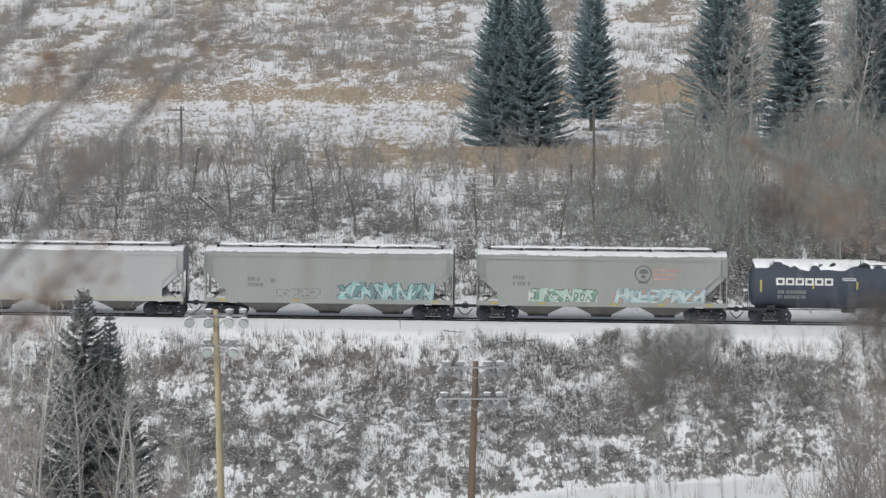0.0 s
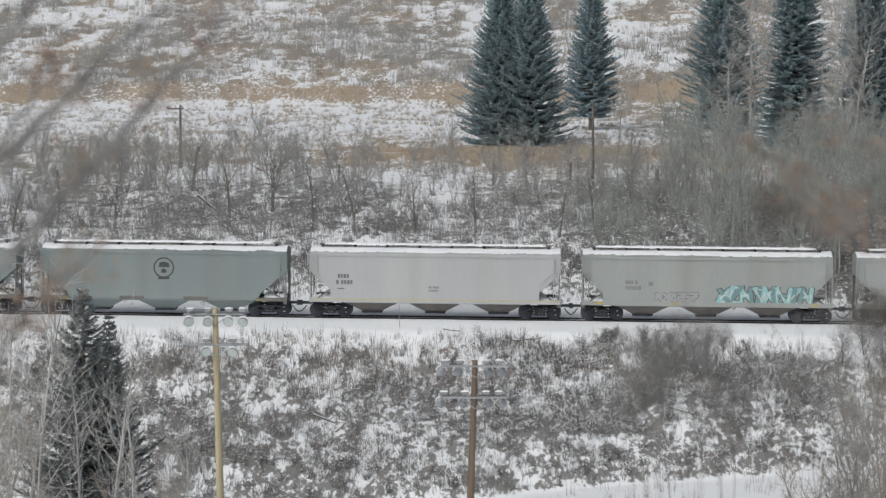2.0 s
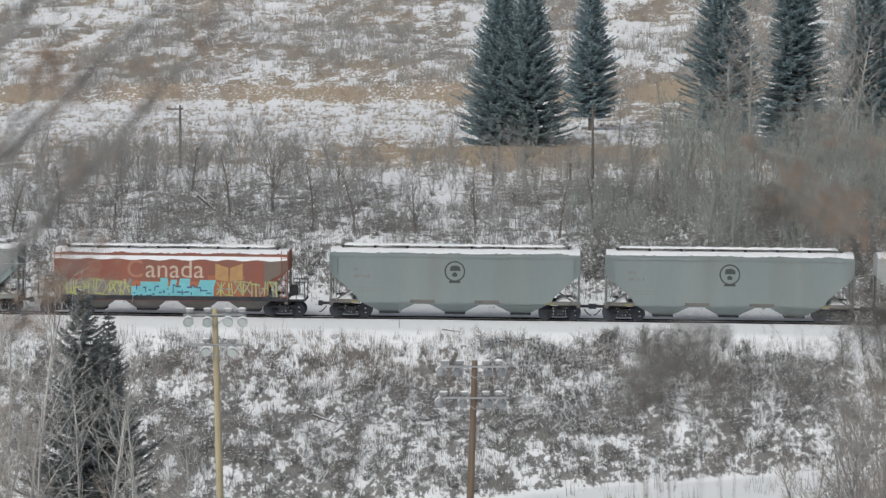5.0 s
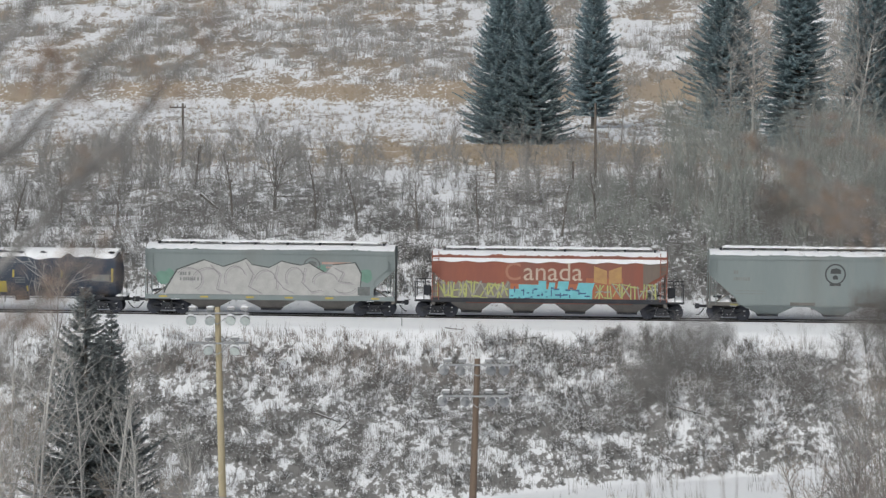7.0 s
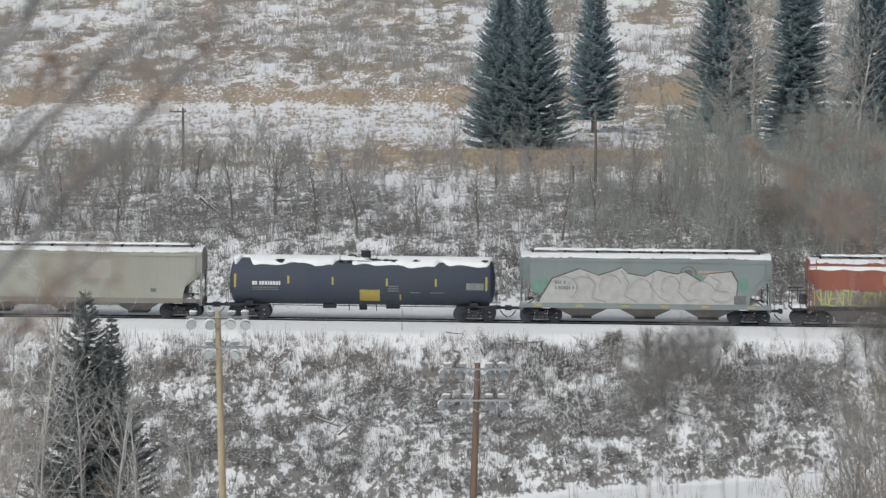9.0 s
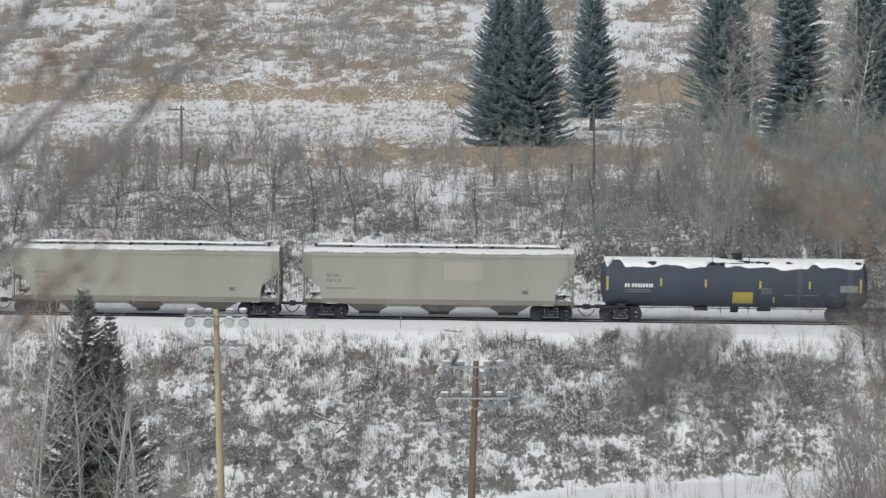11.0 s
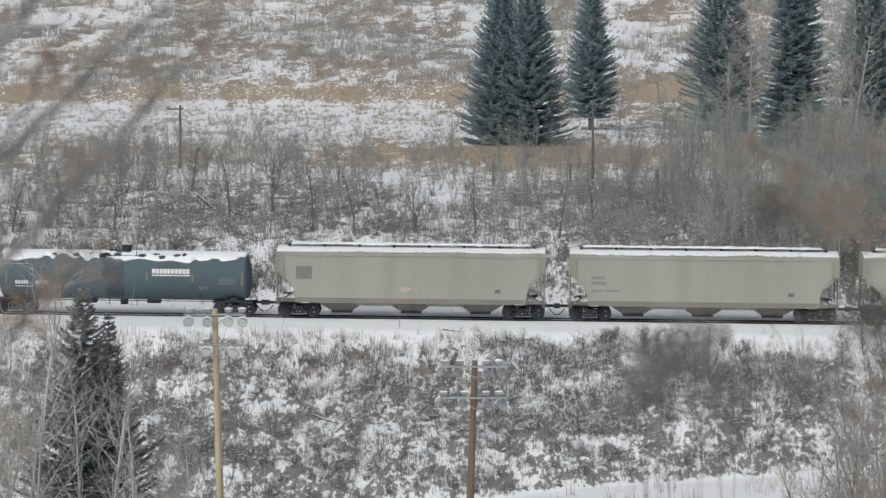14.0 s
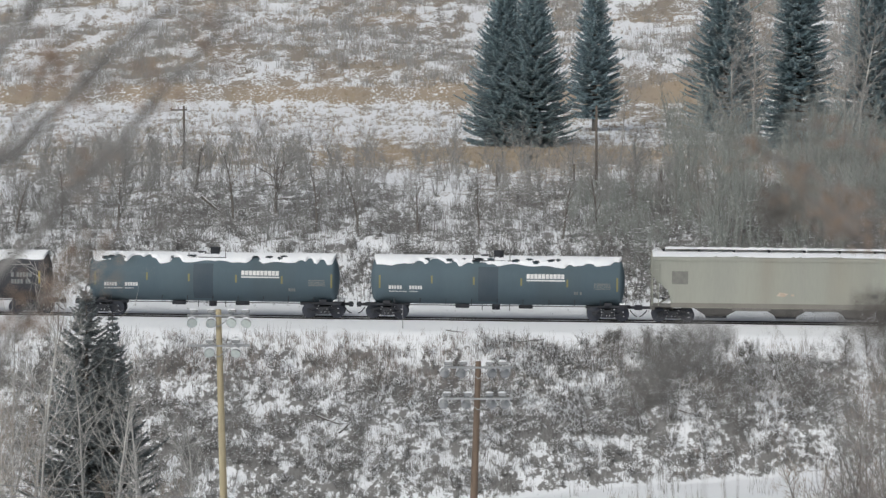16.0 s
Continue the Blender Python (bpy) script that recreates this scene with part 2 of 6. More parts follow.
def scatter(templates, places):
    """Templates (v, tri) set down at rows of x y z turn scale height, joined into one."""
    vs, fs, n = [], [], 0
    pick = rng.integers(0, len(templates), len(places))
    for k, (v, f) in enumerate(templates):
        p = places[pick == k]
        if not len(p):
            continue
        c, s = np.cos(p[:, 3]), np.sin(p[:, 3])
        x = (v[None, :, 0] * c[:, None] - v[None, :, 1] * s[:, None]) * p[:, 4:5] + p[:, 0:1]
        y = (v[None, :, 0] * s[:, None] + v[None, :, 1] * c[:, None]) * p[:, 4:5] + p[:, 1:2]
        z = v[None, :, 2] * p[:, 5:6] + p[:, 2:3]
        vs.append(np.stack([x, y, z], 2).reshape(-1, 3))
        fs.append((f[None] + (np.arange(len(p)) * len(v))[:, None, None]).reshape(-1, 3) + n)
        n += len(p) * len(v)
    return np.concatenate(vs), np.concatenate(fs)


def vnoise(x, y, seed):
    """Smooth value noise from 0 to 1, one cell a unit."""
    tab = np.random.default_rng(seed).random((256, 256))
    xi, yi = np.floor(x).astype(int), np.floor(y).astype(int)
    fx, fy = x - xi, y - yi
    fx, fy = fx * fx * (3 - 2 * fx), fy * fy * (3 - 2 * fy)
    g = lambda i, j: tab[(xi + i) % 256, (yi + j) % 256]
    return (g(0, 0) * (1 - fx) + g(1, 0) * fx) * (1 - fy) + (g(0, 1) * (1 - fx) + g(1, 1) * fx) * fy


def fbm(x, y, seed):
    return (vnoise(x, y, seed) * 4 + vnoise(x * 2.1, y * 2.1, seed + 1) * 2 + vnoise(x * 4.3, y * 4.3, seed + 2)) / 7


# ---- ground: one sheet from behind the viewer over the track to the far hill ----
TRACK = np.array([0.0, 220.0, 0.0])
ALONG = (1.0, -0.036, -0.0095)
PROFILE_Q = [-900, -260, -220, -200, -160, -120, -70, -40, -7.5, -6.5, -2.6, 2.6, 5, 15, 42, 65, 105, 180, 192, 240, 340, 700, 1400, 4200]
PROFILE_Z = [40, 22, 17.6, 13.5, 5, -3, -6.5, -8.1, -0.70, -0.24, -0.03, -0.03, 0.05, 4.0, 6.3, 7.05, 7.4, 9.4, 11.9, 15.6, 23.4, 55, 150, 420]


def beyond(x, y):
    """Metres beyond the track."""
    return y - (220 - 0.036 * x)


def toe(x):
    """Where the bank meets the snowy flat, in metres beyond the track."""
    return np.clip(-28.5 + 0.3 * (x + 6), -32, -18)


def gz(x, y):
    """Height of the ground."""
    x, y = np.asarray(x, float), np.asarray(y, float)
    q = beyond(x, y)
    z = np.interp(q, PROFILE_Q, PROFILE_Z)
    toe_q, toe_z = toe(x), -8.7 + 0.055 * np.clip(x + 6, -40, 30)
    bank = np.clip((-7.0 - q) / (-7.0 - toe_q), 0, 1)
    bank = bank + 0.06 * np.sin(bank * np.pi * 2)
    low = -0.4 + (toe_z + 0.4) * bank
    z = np.where((q > -40) & (q < -6.8), np.where(q < toe_q, np.interp(q, [-40, -33], [0, 1]) * (toe_z + 8.1) - 8.1, low), z)
    z = z - 0.0095 * np.clip(x, -60, 60) * np.interp(q, [-30, -7, 15, 60], [0, 1, 1, 0])
    rough = np.interp(q, [-40, -26, -22, -9, -6, 6, 12, 60, 110, 180, 200, 400, 900], [0.05, 0.05, 0.7, 0.7, 0.03, 0.03, 0.6, 0.5, 0.25, 0.3, 0.8, 1.5, 12])
    z = z + rough * ((fbm(x * 0.35, y * 0.35, 11) - 0.5) * 1.2 + (fbm(x * 0.06, y * 0.06, 21) - 0.5) * np.interp(q, [0, 60, 200], [0.3, 0.6, 2.0]))
    return z


def cover(x, y):
    """Share of bare grass, of golden colour, in the snow."""
    q = beyond(x, y)
    q = np.where(q < -10, np.maximum(np.minimum(q - toe(x) - 26.5, -10), -60), q)
    q = q + np.where(q > 100, (fbm(x * 0.07, y * 0.01, 57) - 0.5) * 4, 0)
    big, mid = fbm(x * 0.16, y * 0.05, 31), np.where(q < 60, fbm(x * 1.7, y * 0.7, 43), fbm(x * 0.8, y * 0.22, 41))
    c = np.interp(q, [-60, -27.2, -26, -10, -6.5, 5.5, 8, 60, 72, 95, 115, 174, 182.5, 184.5, 190, 196, 205, 400], [0.1, 0.03, 0.505, 0.455, 0.0, 0.30, 0.45, 0.42, 0.46, 0.44, 0.36, 0.37, 0.38, 0.61, 0.60, 0.46, 0.47, 0.43])
    c = c + (big - 0.5) * np.interp(q, [-30, -20, -8, -6, 8, 20, 60, 110, 178, 190, 205], [0, 0.15, 0.15, 0, 0, 0.25, 0.5, 0.3, 0.15, 0.2, 0.6]) + (mid - 0.5) * np.interp(q, [-30, -22, -8, -6, 8, 14, 170, 182, 185, 191, 200], [0.05, 0.95, 0.95, 0, 0, 0.8, 0.7, 0.7, 0.3, 0.35, 0.8])
    c = c + 0.25 * np.exp(-((x - 26) / 9) ** 2 - ((q - 165) / 60) ** 2) - 0.14 * np.exp(-((x - 30) / 8) ** 2 - ((q - 260) / 60) ** 2)
    c = c + 0.25 * np.exp(-((x - 36) / 4.5) ** 2 - ((q - 250) / 70) ** 2)
    c = c + 0.16 * np.clip((x - 7) / 12, 0, 1) * np.interp(q, [5, 9, 45, 60], [0, 1, 1, 0])
    meadow = np.exp(-((x - 5) / 13) ** 2 - ((q - 92) / 16) ** 2)
    gold = np.clip(np.interp(q, [40, 70, 100, 120, 180, 184, 191, 205, 230], [0.1, 0.55, 0.6, 0.3, 0.3, 0.75, 0.75, 0.55, 0.46]) + meadow + (vnoise(x * 0.14, y * 0.05, 51) - 0.5) * 0.9, 0, 1)
    return np.clip(c + meadow * 0.5, 0, 1), np.where(q < 30, 0.03, gold)


def ground_material():
    m = bpy.data.materials.new("snowy_ground")
    m.use_nodes = True
    n, l = m.node_tree.nodes, m.node_tree.links
    b = n["Principled BSDF"]
    tc = n.new("ShaderNodeTexCoord")
    amount, gold = n.new("ShaderNodeAttribute"), n.new("ShaderNodeAttribute")
    amount.attribute_name, gold.attribute_name = "cover", "gold"

    def noise_at(scale, detail=5, squash=1.0):
        mp = n.new("ShaderNodeMapping")
        mp.inputs["Scale"].default_value = (1, squash, 1)
        l.new(tc.outputs["Object"], mp.inputs[0])
        q = n.new("ShaderNodeTexNoise")
        q.inputs["Scale"].default_value, q.inputs["Detail"].default_value = scale, detail
        l.new(mp.outputs[0], q.inputs["Vector"])
        return q.outputs[0]

    def two(a, c, fac):
        x = n.new("ShaderNodeMix")
        x.data_type = "RGBA"
        for s, v in (("A", a), ("B", c)):
            if isinstance(v, tuple):
                x.inputs[s].default_value = (*v, 1)
            else:
                l.new(v, x.inputs[s])
        l.new(fac, x.inputs["Factor"])
        return x.outputs["Result"]

    patch = noise_at(3.0, 10, 0.4)
    fine = noise_at(9, 4)
    s = n.new("ShaderNodeMath")
    s.operation = "MULTIPLY_ADD"
    l.new(fine, s.inputs[0])
    s.inputs[1].default_value = 0.36
    l.new(patch, s.inputs[2])
    d = n.new("ShaderNodeMath")
    d.operation = "ADD"
    l.new(s.outputs[0], d.inputs[0])
    l.new(amount.outputs["Fac"], d.inputs[1])
    r = n.new("ShaderNodeMapRange")
    r.inputs[1].default_value, r.inputs[2].default_value = 1.13, 1.22
    l.new(d.outputs[0], r.inputs[0])
    dull = two((0.265, 0.262, 0.26), (0.155, 0.153, 0.152), fine)
    yellow = two((0.455, 0.36, 0.262), (0.35, 0.282, 0.21), fine)
    grass = two(dull, yellow, gold.outputs["Fac"])
    snow = two((0.87, 0.88, 0.90), (0.79, 0.81, 0.85), patch)
    l.new(two(snow, grass, r.outputs[0]), b.inputs["Base Color"])
    b.inputs["Roughness"].default_value = 0.75
    bp = n.new("ShaderNodeBump")
    bp.inputs["Strength"].default_value, bp.inputs["Distance"].default_value = 0.4, 0.10
    l.new(s.outputs[0], bp.inputs["Height"])
    l.new(bp.outputs[0], b.inputs["Normal"])
    return m


def build_ground():
    u = np.linspace(-1, 1, 211)
    xs = np.sign(u) * (np.abs(u) * 70 + 3400 * np.clip(np.abs(u) - 0.86, 0, 1) ** 2 * 40)
    ys = np.concatenate([np.linspace(-700, -60, 14), np.linspace(-40, 185, 60), np.arange(186, 276, 0.5), np.arange(276, 620, 1.5), np.geomspace(622, 4300, 50)])
    X, Y = np.meshgrid(xs, ys)
    spread = np.interp(Y, [0, 250, 600, 4300], [1, 1, 1.7, 4])
    X = X * spread
    Z = gz(X, Y)
    nx, ny = len(xs), len(ys)
    i = np.arange(nx * ny).reshape(ny, nx)
    quads = np.stack([i[:-1, :-1], i[:-1, 1:], i[1:, 1:], i[1:, :-1]], 2).reshape(-1, 4)
    me = np_mesh("ground", np.stack([X, Y, Z], 2).reshape(-1, 3), quads, ground_material())
    c, g = cover(X, Y)
    for name, val in (("cover", c), ("gold", g)):
        at = me.attributes.new(name, "FLOAT", "POINT")
        at.data.foreach_set("value", val.ravel().astype(np.float32))
    me.polygons.foreach_set("use_smooth", np.ones(len(quads), bool))
    return tagged(new("ground", me), "snow-covered ground with dry grass on banks and hillside", "ground", kind="structure")


def track_pose(s, z=0.0):
    return pose(s, 220 - 0.036 * s, 0.06 - 0.0095 * s + z, 0, 0.544, -2.06)


def build_track():
    sec = [(-0.07, -0.17), (0.07, -0.17), (0.07, -0.155), (0.012, -0.13), (0.012, -0.04), (0.036, -0.03), (0.036, 0), (-0.036, 0), (-0.036, -0.03), (-0.012, -0.04), (-0.012, -0.13), (-0.07, -0.155)]
    for y in (-0.753, 0.753):
        ob = new("rail", mesh("rail", lengthwise(bm_new(), [(a + y, b) for a, b in sec], -260, 120), M["steel"]))
        ob.matrix_world = track_pose(0)
        tagged(ob, "dark rusty steel rail of the railway track", "rail", "rails of the track", kind="structure")
    bm = bm_new()
    for k in range(-160, 160):
        box(bm, (k * 0.55, 0, -0.262), (0.23, 2.6, 0.15))
    ob = new("railway_ties", mesh("railway_ties", bm, M["tie"]))
    ob.matrix_world = track_pose(0)
    tagged(ob, "dark wooden railway ties almost buried in snow", "railway ties", kind="stuff")


# ---- the train ----
MESHES = {}


def shared(key, make):
    """A mesh made once and used by every alike part."""
    if key not in MESHES:
        MESHES[key] = make()
    return MESHES[key]


WHEELSETS = []


def wheelset_mesh():
    bm = bm_new()
    for s in (-1, 1):
        y = 0.75 * s
        rod(bm, (0, y - 0.065, 0), (0, y + 0.065, 0), 0.457, seg=28)
        rod(bm, (0, y - 0.11 * s, 0), (0, y - 0.065 * s, 0), 0.485, seg=28)
        rod(bm, (0, y + 0.065 * s, 0), (0, y + 0.10 * s, 0), 0.16, seg=12)
        for k in range(3):
            a = k * 2.094
            box(bm, (0.28 * math.cos(a), y + 0.07 * s, 0.28 * math.sin(a)), (0.10, 0.02, 0.10))
    rod(bm, (0, -1.05, 0), (0, 1.05, 0), 0.08, seg=10)
    return mesh("wheelset", bm, M["wheel"])


def side_frame_mesh(s):
    bm = bm_new()
    top = [(-1.05, 0.48), (-1.05, 0.60), (-0.5, 0.76), (0.5, 0.76), (1.05, 0.60), (1.05, 0.48), (0.5, 0.64), (-0.5, 0.64)]
    low = [(-0.85, 0.47), (-0.35, 0.25), (0.35, 0.25), (0.85, 0.47), (0.85, 0.55), (0.33, 0.35), (-0.33, 0.35), (-0.85, 0.55)]
    for poly in (top, low):
        prism(bm, poly, s * 0.93, s * 1.09)
    for x in (-0.33, 0.33):
        box(bm, (x, s * 1.01, 0.5), (0.11, 0.15, 0.34))
    for x in (-0.914, 0.914):
        rod(bm, (x, s * 1.08, 0.457), (x, s * 1.17, 0.457), 0.12, seg=12)
    return mesh("side_frame", bm, M["black"])


def spring_mesh():
    bm = bm_new()
    for s in (-1, 1):
        for x in (-0.2, 0, 0.2):
            rod(bm, (x, s * 1.11, 0.30), (x, s * 1.11, 0.60), 0.075, seg=8)
    return mesh("spring_nest", bm, M["black"])


def truck_snow_mesh():
    g = random.Random(77)
    rows = [(g.choice((-1.0, -0.8, -0.3, 0.0, 0.3, 0.8, 1.0)) + g.gauss(0, 0.06), -1.08 - 0.02 * g.random(), g.choice((0.62, 0.74, 0.34)) + g.gauss(0, 0.02)) for _ in range(5)]
    return np_mesh("snow", *blobs(rows, [(g.uniform(0.04, 0.11), 0.06, g.uniform(0.025, 0.05)) for _ in rows]), M["snow"])


def truck(car, x):
    bm = bm_new()
    box(bm, (0, 0, 0.62), (0.45, 2.3, 0.26), bevel=0.03)
    t = part("truck", shared("bolster", lambda: mesh("truck", bm, M["black"])), None, car, "dark steel railway truck")
    t.location = (x, 0, 0)
    for s in (-1, 1):
        part("side_frame", shared(("sf", s), lambda: side_frame_mesh(s)), None, t)
    tagged(part("spring_nest", shared("spring", spring_mesh), None, t), kind="stuff")
    tagged(part("snow", shared("truck_snow", truck_snow_mesh), None, t), kind="stuff")
    for dx in (-0.914, 0.914):
        w = part("wheelset", shared("wheelset", wheelset_mesh), None, t)
        w.location = (dx, 0, 0.457)
        WHEELSETS.append((w, dx))
    return t


def coupler_mesh(s):
    bm = bm_new()
    box(bm, (s * 0.32, 0, 0.86), (0.64, 0.16, 0.18), bevel=0.02)
    prism(bm, [(s * 0.55, 0.70), (s * 0.80, 0.70), (s * 0.84, 0.86), (s * 0.80, 1.02), (s * 0.55, 1.02)], -0.2, 0.14)
    for k in range(7):
        a, b = k / 7, (k + 1) / 7
        z = lambda q: 0.72 - 0.42 * math.sin(math.pi * q * 0.5)
        rod(bm, (s * (0.25 + 0.48 * a), -0.35, z(a)), (s * (0.25 + 0.48 * b), -0.35, z(b)), 0.035, seg=6)
    return mesh("coupler", bm, M["black"])


def ends(car, half):
    """Couplers and the ends of the underframe."""
    for s in (-1, 1):
        c = part("coupler", shared(("coupler", s), lambda: coupler_mesh(s)), None, car)
        c.location = (s * half, 0, 0)


def ladder_mesh(h, w, mat):
    bm = bm_new()
    for x in (-w / 2, w / 2):
        box(bm, (x, 0, h / 2), (0.05, 0.05, h))
    for k in range(int(h / 0.36)):
        box(bm, (0, 0, 0.2 + k * 0.36), (w, 0.03, 0.03))
    return mesh("ladder", bm, mat)


def snow_cap_mesh(x0, x1, y0, y1, ztop, seed, n=60, thick=0.07):
    """A thin uneven layer of snow on a nearly level strip, height by ztop(y)."""
    g = np.random.default_rng(seed)
    k = max(3, int(abs(y1 - y0) / 0.35))
    xs, ys = np.linspace(x0, x1, n), np.linspace(y0, y1, k)
    X, Y = np.meshgrid(xs, ys)
    Zb = np.array([[ztop(y) for _ in xs] for y in ys])
    edge = np.minimum(1, np.minimum(np.minimum((X - x0), (x1 - X)) / 0.15, np.minimum(Y - y0, y1 - Y) / 0.12) + 0.25)
    Zt = Zb + thick * edge * (0.7 + 0.6 * g.random(X.shape))
    top = np.stack([X, Y, Zt], 2).reshape(-1, 3)
    bot = np.stack([X, Y, Zb - 0.01], 2).reshape(-1, 3)
    i = np.arange(n * k).reshape(k, n)
    q = np.stack([i[:-1, :-1], i[:-1, 1:], i[1:, 1:], i[1:, :-1]], 2).reshape(-1, 4)
    rim = list(i[0]) + list(i[1:, -1]) + list(i[-1, -2::-1]) + list(i[-2:0:-1, 0])
    side = np.array([(rim[j], rim[j - 1], rim[j - 1] + n * k, rim[j] + n * k) for j in range(len(rim))])
    return np_mesh("roof_snow", np.concatenate([top, bot]), np.concatenate([q, side]), M["snow"])


def roof_snow_mesh(x0, x1, w, ztop, seed, n=120, k=17):
    """A thin sheet of snow over an arched roof, its two long edges ragged where it has slid off."""
    g = np.random.default_rng(seed)
    xs, f = np.linspace(x0, x1, n), np.linspace(-1, 1, k)
    edge = w * (0.93 + 0.22 * (vnoise(xs * 0.9, xs * 0 + 0.5, seed % 97) - 0.4) - 0.10 * (g.random(n) < 0.14))
    X, Y = np.repeat(xs[:, None], k, 1), np.clip(edge, 0.3, w)[:, None] * f[None, :]
    thick = 0.055 * np.clip((1 - np.abs(f)) * 6, 0.12, 1)[None, :] * (0.6 + 0.8 * g.random((n, k)))
    Z = ztop(Y) + thick
    i = np.arange(n * k).reshape(n, k)
    q = np.stack([i[:-1, :-1], i[1:, :-1], i[1:, 1:], i[:-1, 1:]], 2).reshape(-1, 4)
    return np_mesh("roof_snow", np.stack([X, Y, Z], 2).reshape(-1, 3), q, M["snow"])


def decal(name, car, polys, material, side=-1.62, lift=0.004, label=""):
    """Flat paint on the car's near flank: polygons in x and z."""
    bm = bm_new()
    for k, poly in enumerate(polys):
        vs = [bm.verts.new((x, side - lift - 0.0003 * (k % 9), z)) for x, z in poly]
        try:
            bm.faces.new(vs)
        except ValueError:
            pass
    ob = part(name, bm, material, car, label)
    return tagged(ob, kind="stuff") if name in ("lettering", "graffiti_linework", "graffiti_scribble", "green_spray") else ob


def rect(x, z, w, h, slant=0.0):
    return [(x, z), (x + w, z), (x + w + slant, z + h), (x + slant, z + h)]


def text_part(name, car, words, x, z, size, material, side=-1.62, label=""):
    cu = bpy.data.curves.new(name, "FONT")
    cu.body, cu.size, cu.extrude = words, size, 0.003
    ob = bpy.data.objects.new(name, cu)
    scene.collection.objects.link(ob)
    bpy.context.view_layer.update()
    me = bpy.data.meshes.new_from_object(ob.evaluated_get(bpy.context.evaluated_depsgraph_get()))
    bpy.data.objects.remove(ob)
    me.transform(Matrix.Translation((x, side - 0.007, z)) @ Matrix.Rotation(radians(90), 4, "X"))
    me.materials.clear()
    me.materials.append(material)
    return part(name, me, None, car, label)


def bars(x, z, w, h, rows, g, gap=0.5, words=2):
    """Lettering too small to read, as rows of short bars."""
    out = []
    for r in range(rows):
        xx = x
        while xx < x + w - h * 0.5:
            ln = min(h * g.uniform(0.45, 0.7), x + w - xx)
            out.append(rect(xx, z - r * h * (1 + gap), ln, h))
            xx += ln + h * (0.16 if g.random() > 0.15 else 0.6)
    return out


def ring(cx, cz, r0, r1, n=36):
    p = lambda a, r: (cx + r * math.cos(a), cz + r * math.sin(a))
    return [[p(2 * math.pi * k / n, r0), p(2 * math.pi * (k + 1) / n, r0), p(2 * math.pi * (k + 1) / n, r1), p(2 * math.pi * k / n, r1)] for k in range(n)]


def emblem(car, cx, cz, r, material, side, label):
    """A ring with a low crest above a leaf shape and a small base bar: a plain badge."""
    polys = ring(cx, cz, r * 0.86, r * 1.0)
    polys.append([(cx - r * 0.5, cz + r * 0.05), (cx + r * 0.55, cz + r * 0.05), (cx + r * 0.5, cz + r * 0.42), (cx + r * 0.1, cz + r * 0.58), (cx - r * 0.4, cz + r * 0.5)])
    polys.append([(cx - r * 0.22, cz - r * 0.5), (cx + r * 0.22, cz - r * 0.5), (cx + r * 0.26, cz - r * 0.25), (cx, cz - r * 0.05), (cx - r * 0.26, cz - r * 0.25)])
    polys.append(rect(cx - r * 0.55, cz - r * 1.12, r * 1.1, r * 0.2))
    decal("emblem", car, polys, material, side, label=label)


def tint(name, c):
    key = "paint_" + name
    if key not in M:
        M[key] = surface("spray_" + name, c, tuple(v * 0.82 for v in c), 2.0, 14, 0.6, bump=0.0)
    return M[key]


STROKES = (((0, 0), (0.1, 1)), ((0, 1), (1, 0.9)), ((0.05, 0.5), (0.9, 0.55)), ((1, 0), (0.9, 1)), ((0, 0.05), (1, 0)), ((0, 0.1), (1, 1)), ((0, 1), (1, 0.1)), ((0.5, 0), (0.55, 1)))


def stroke(p, q, t):
    """A thick bar with slanting ends between two points."""
    dx, dz = q[0] - p[0], q[1] - p[1]
    n = math.hypot(dx, dz) or 1
    nx, nz, ex, ez = -dz / n * t, dx / n * t, dx / n * t, dz / n * t
    return [(p[0] - nx - ex, p[1] - nz - ez), (q[0] - nx + ex * 0.4, q[1] - nz + ez * 0.4), (q[0] + ex * 1.5, q[1] + ez * 1.5), (q[0] + nx, q[1] + nz), (p[0] + nx - ex * 0.3, p[1] + nz - ez * 0.3)]


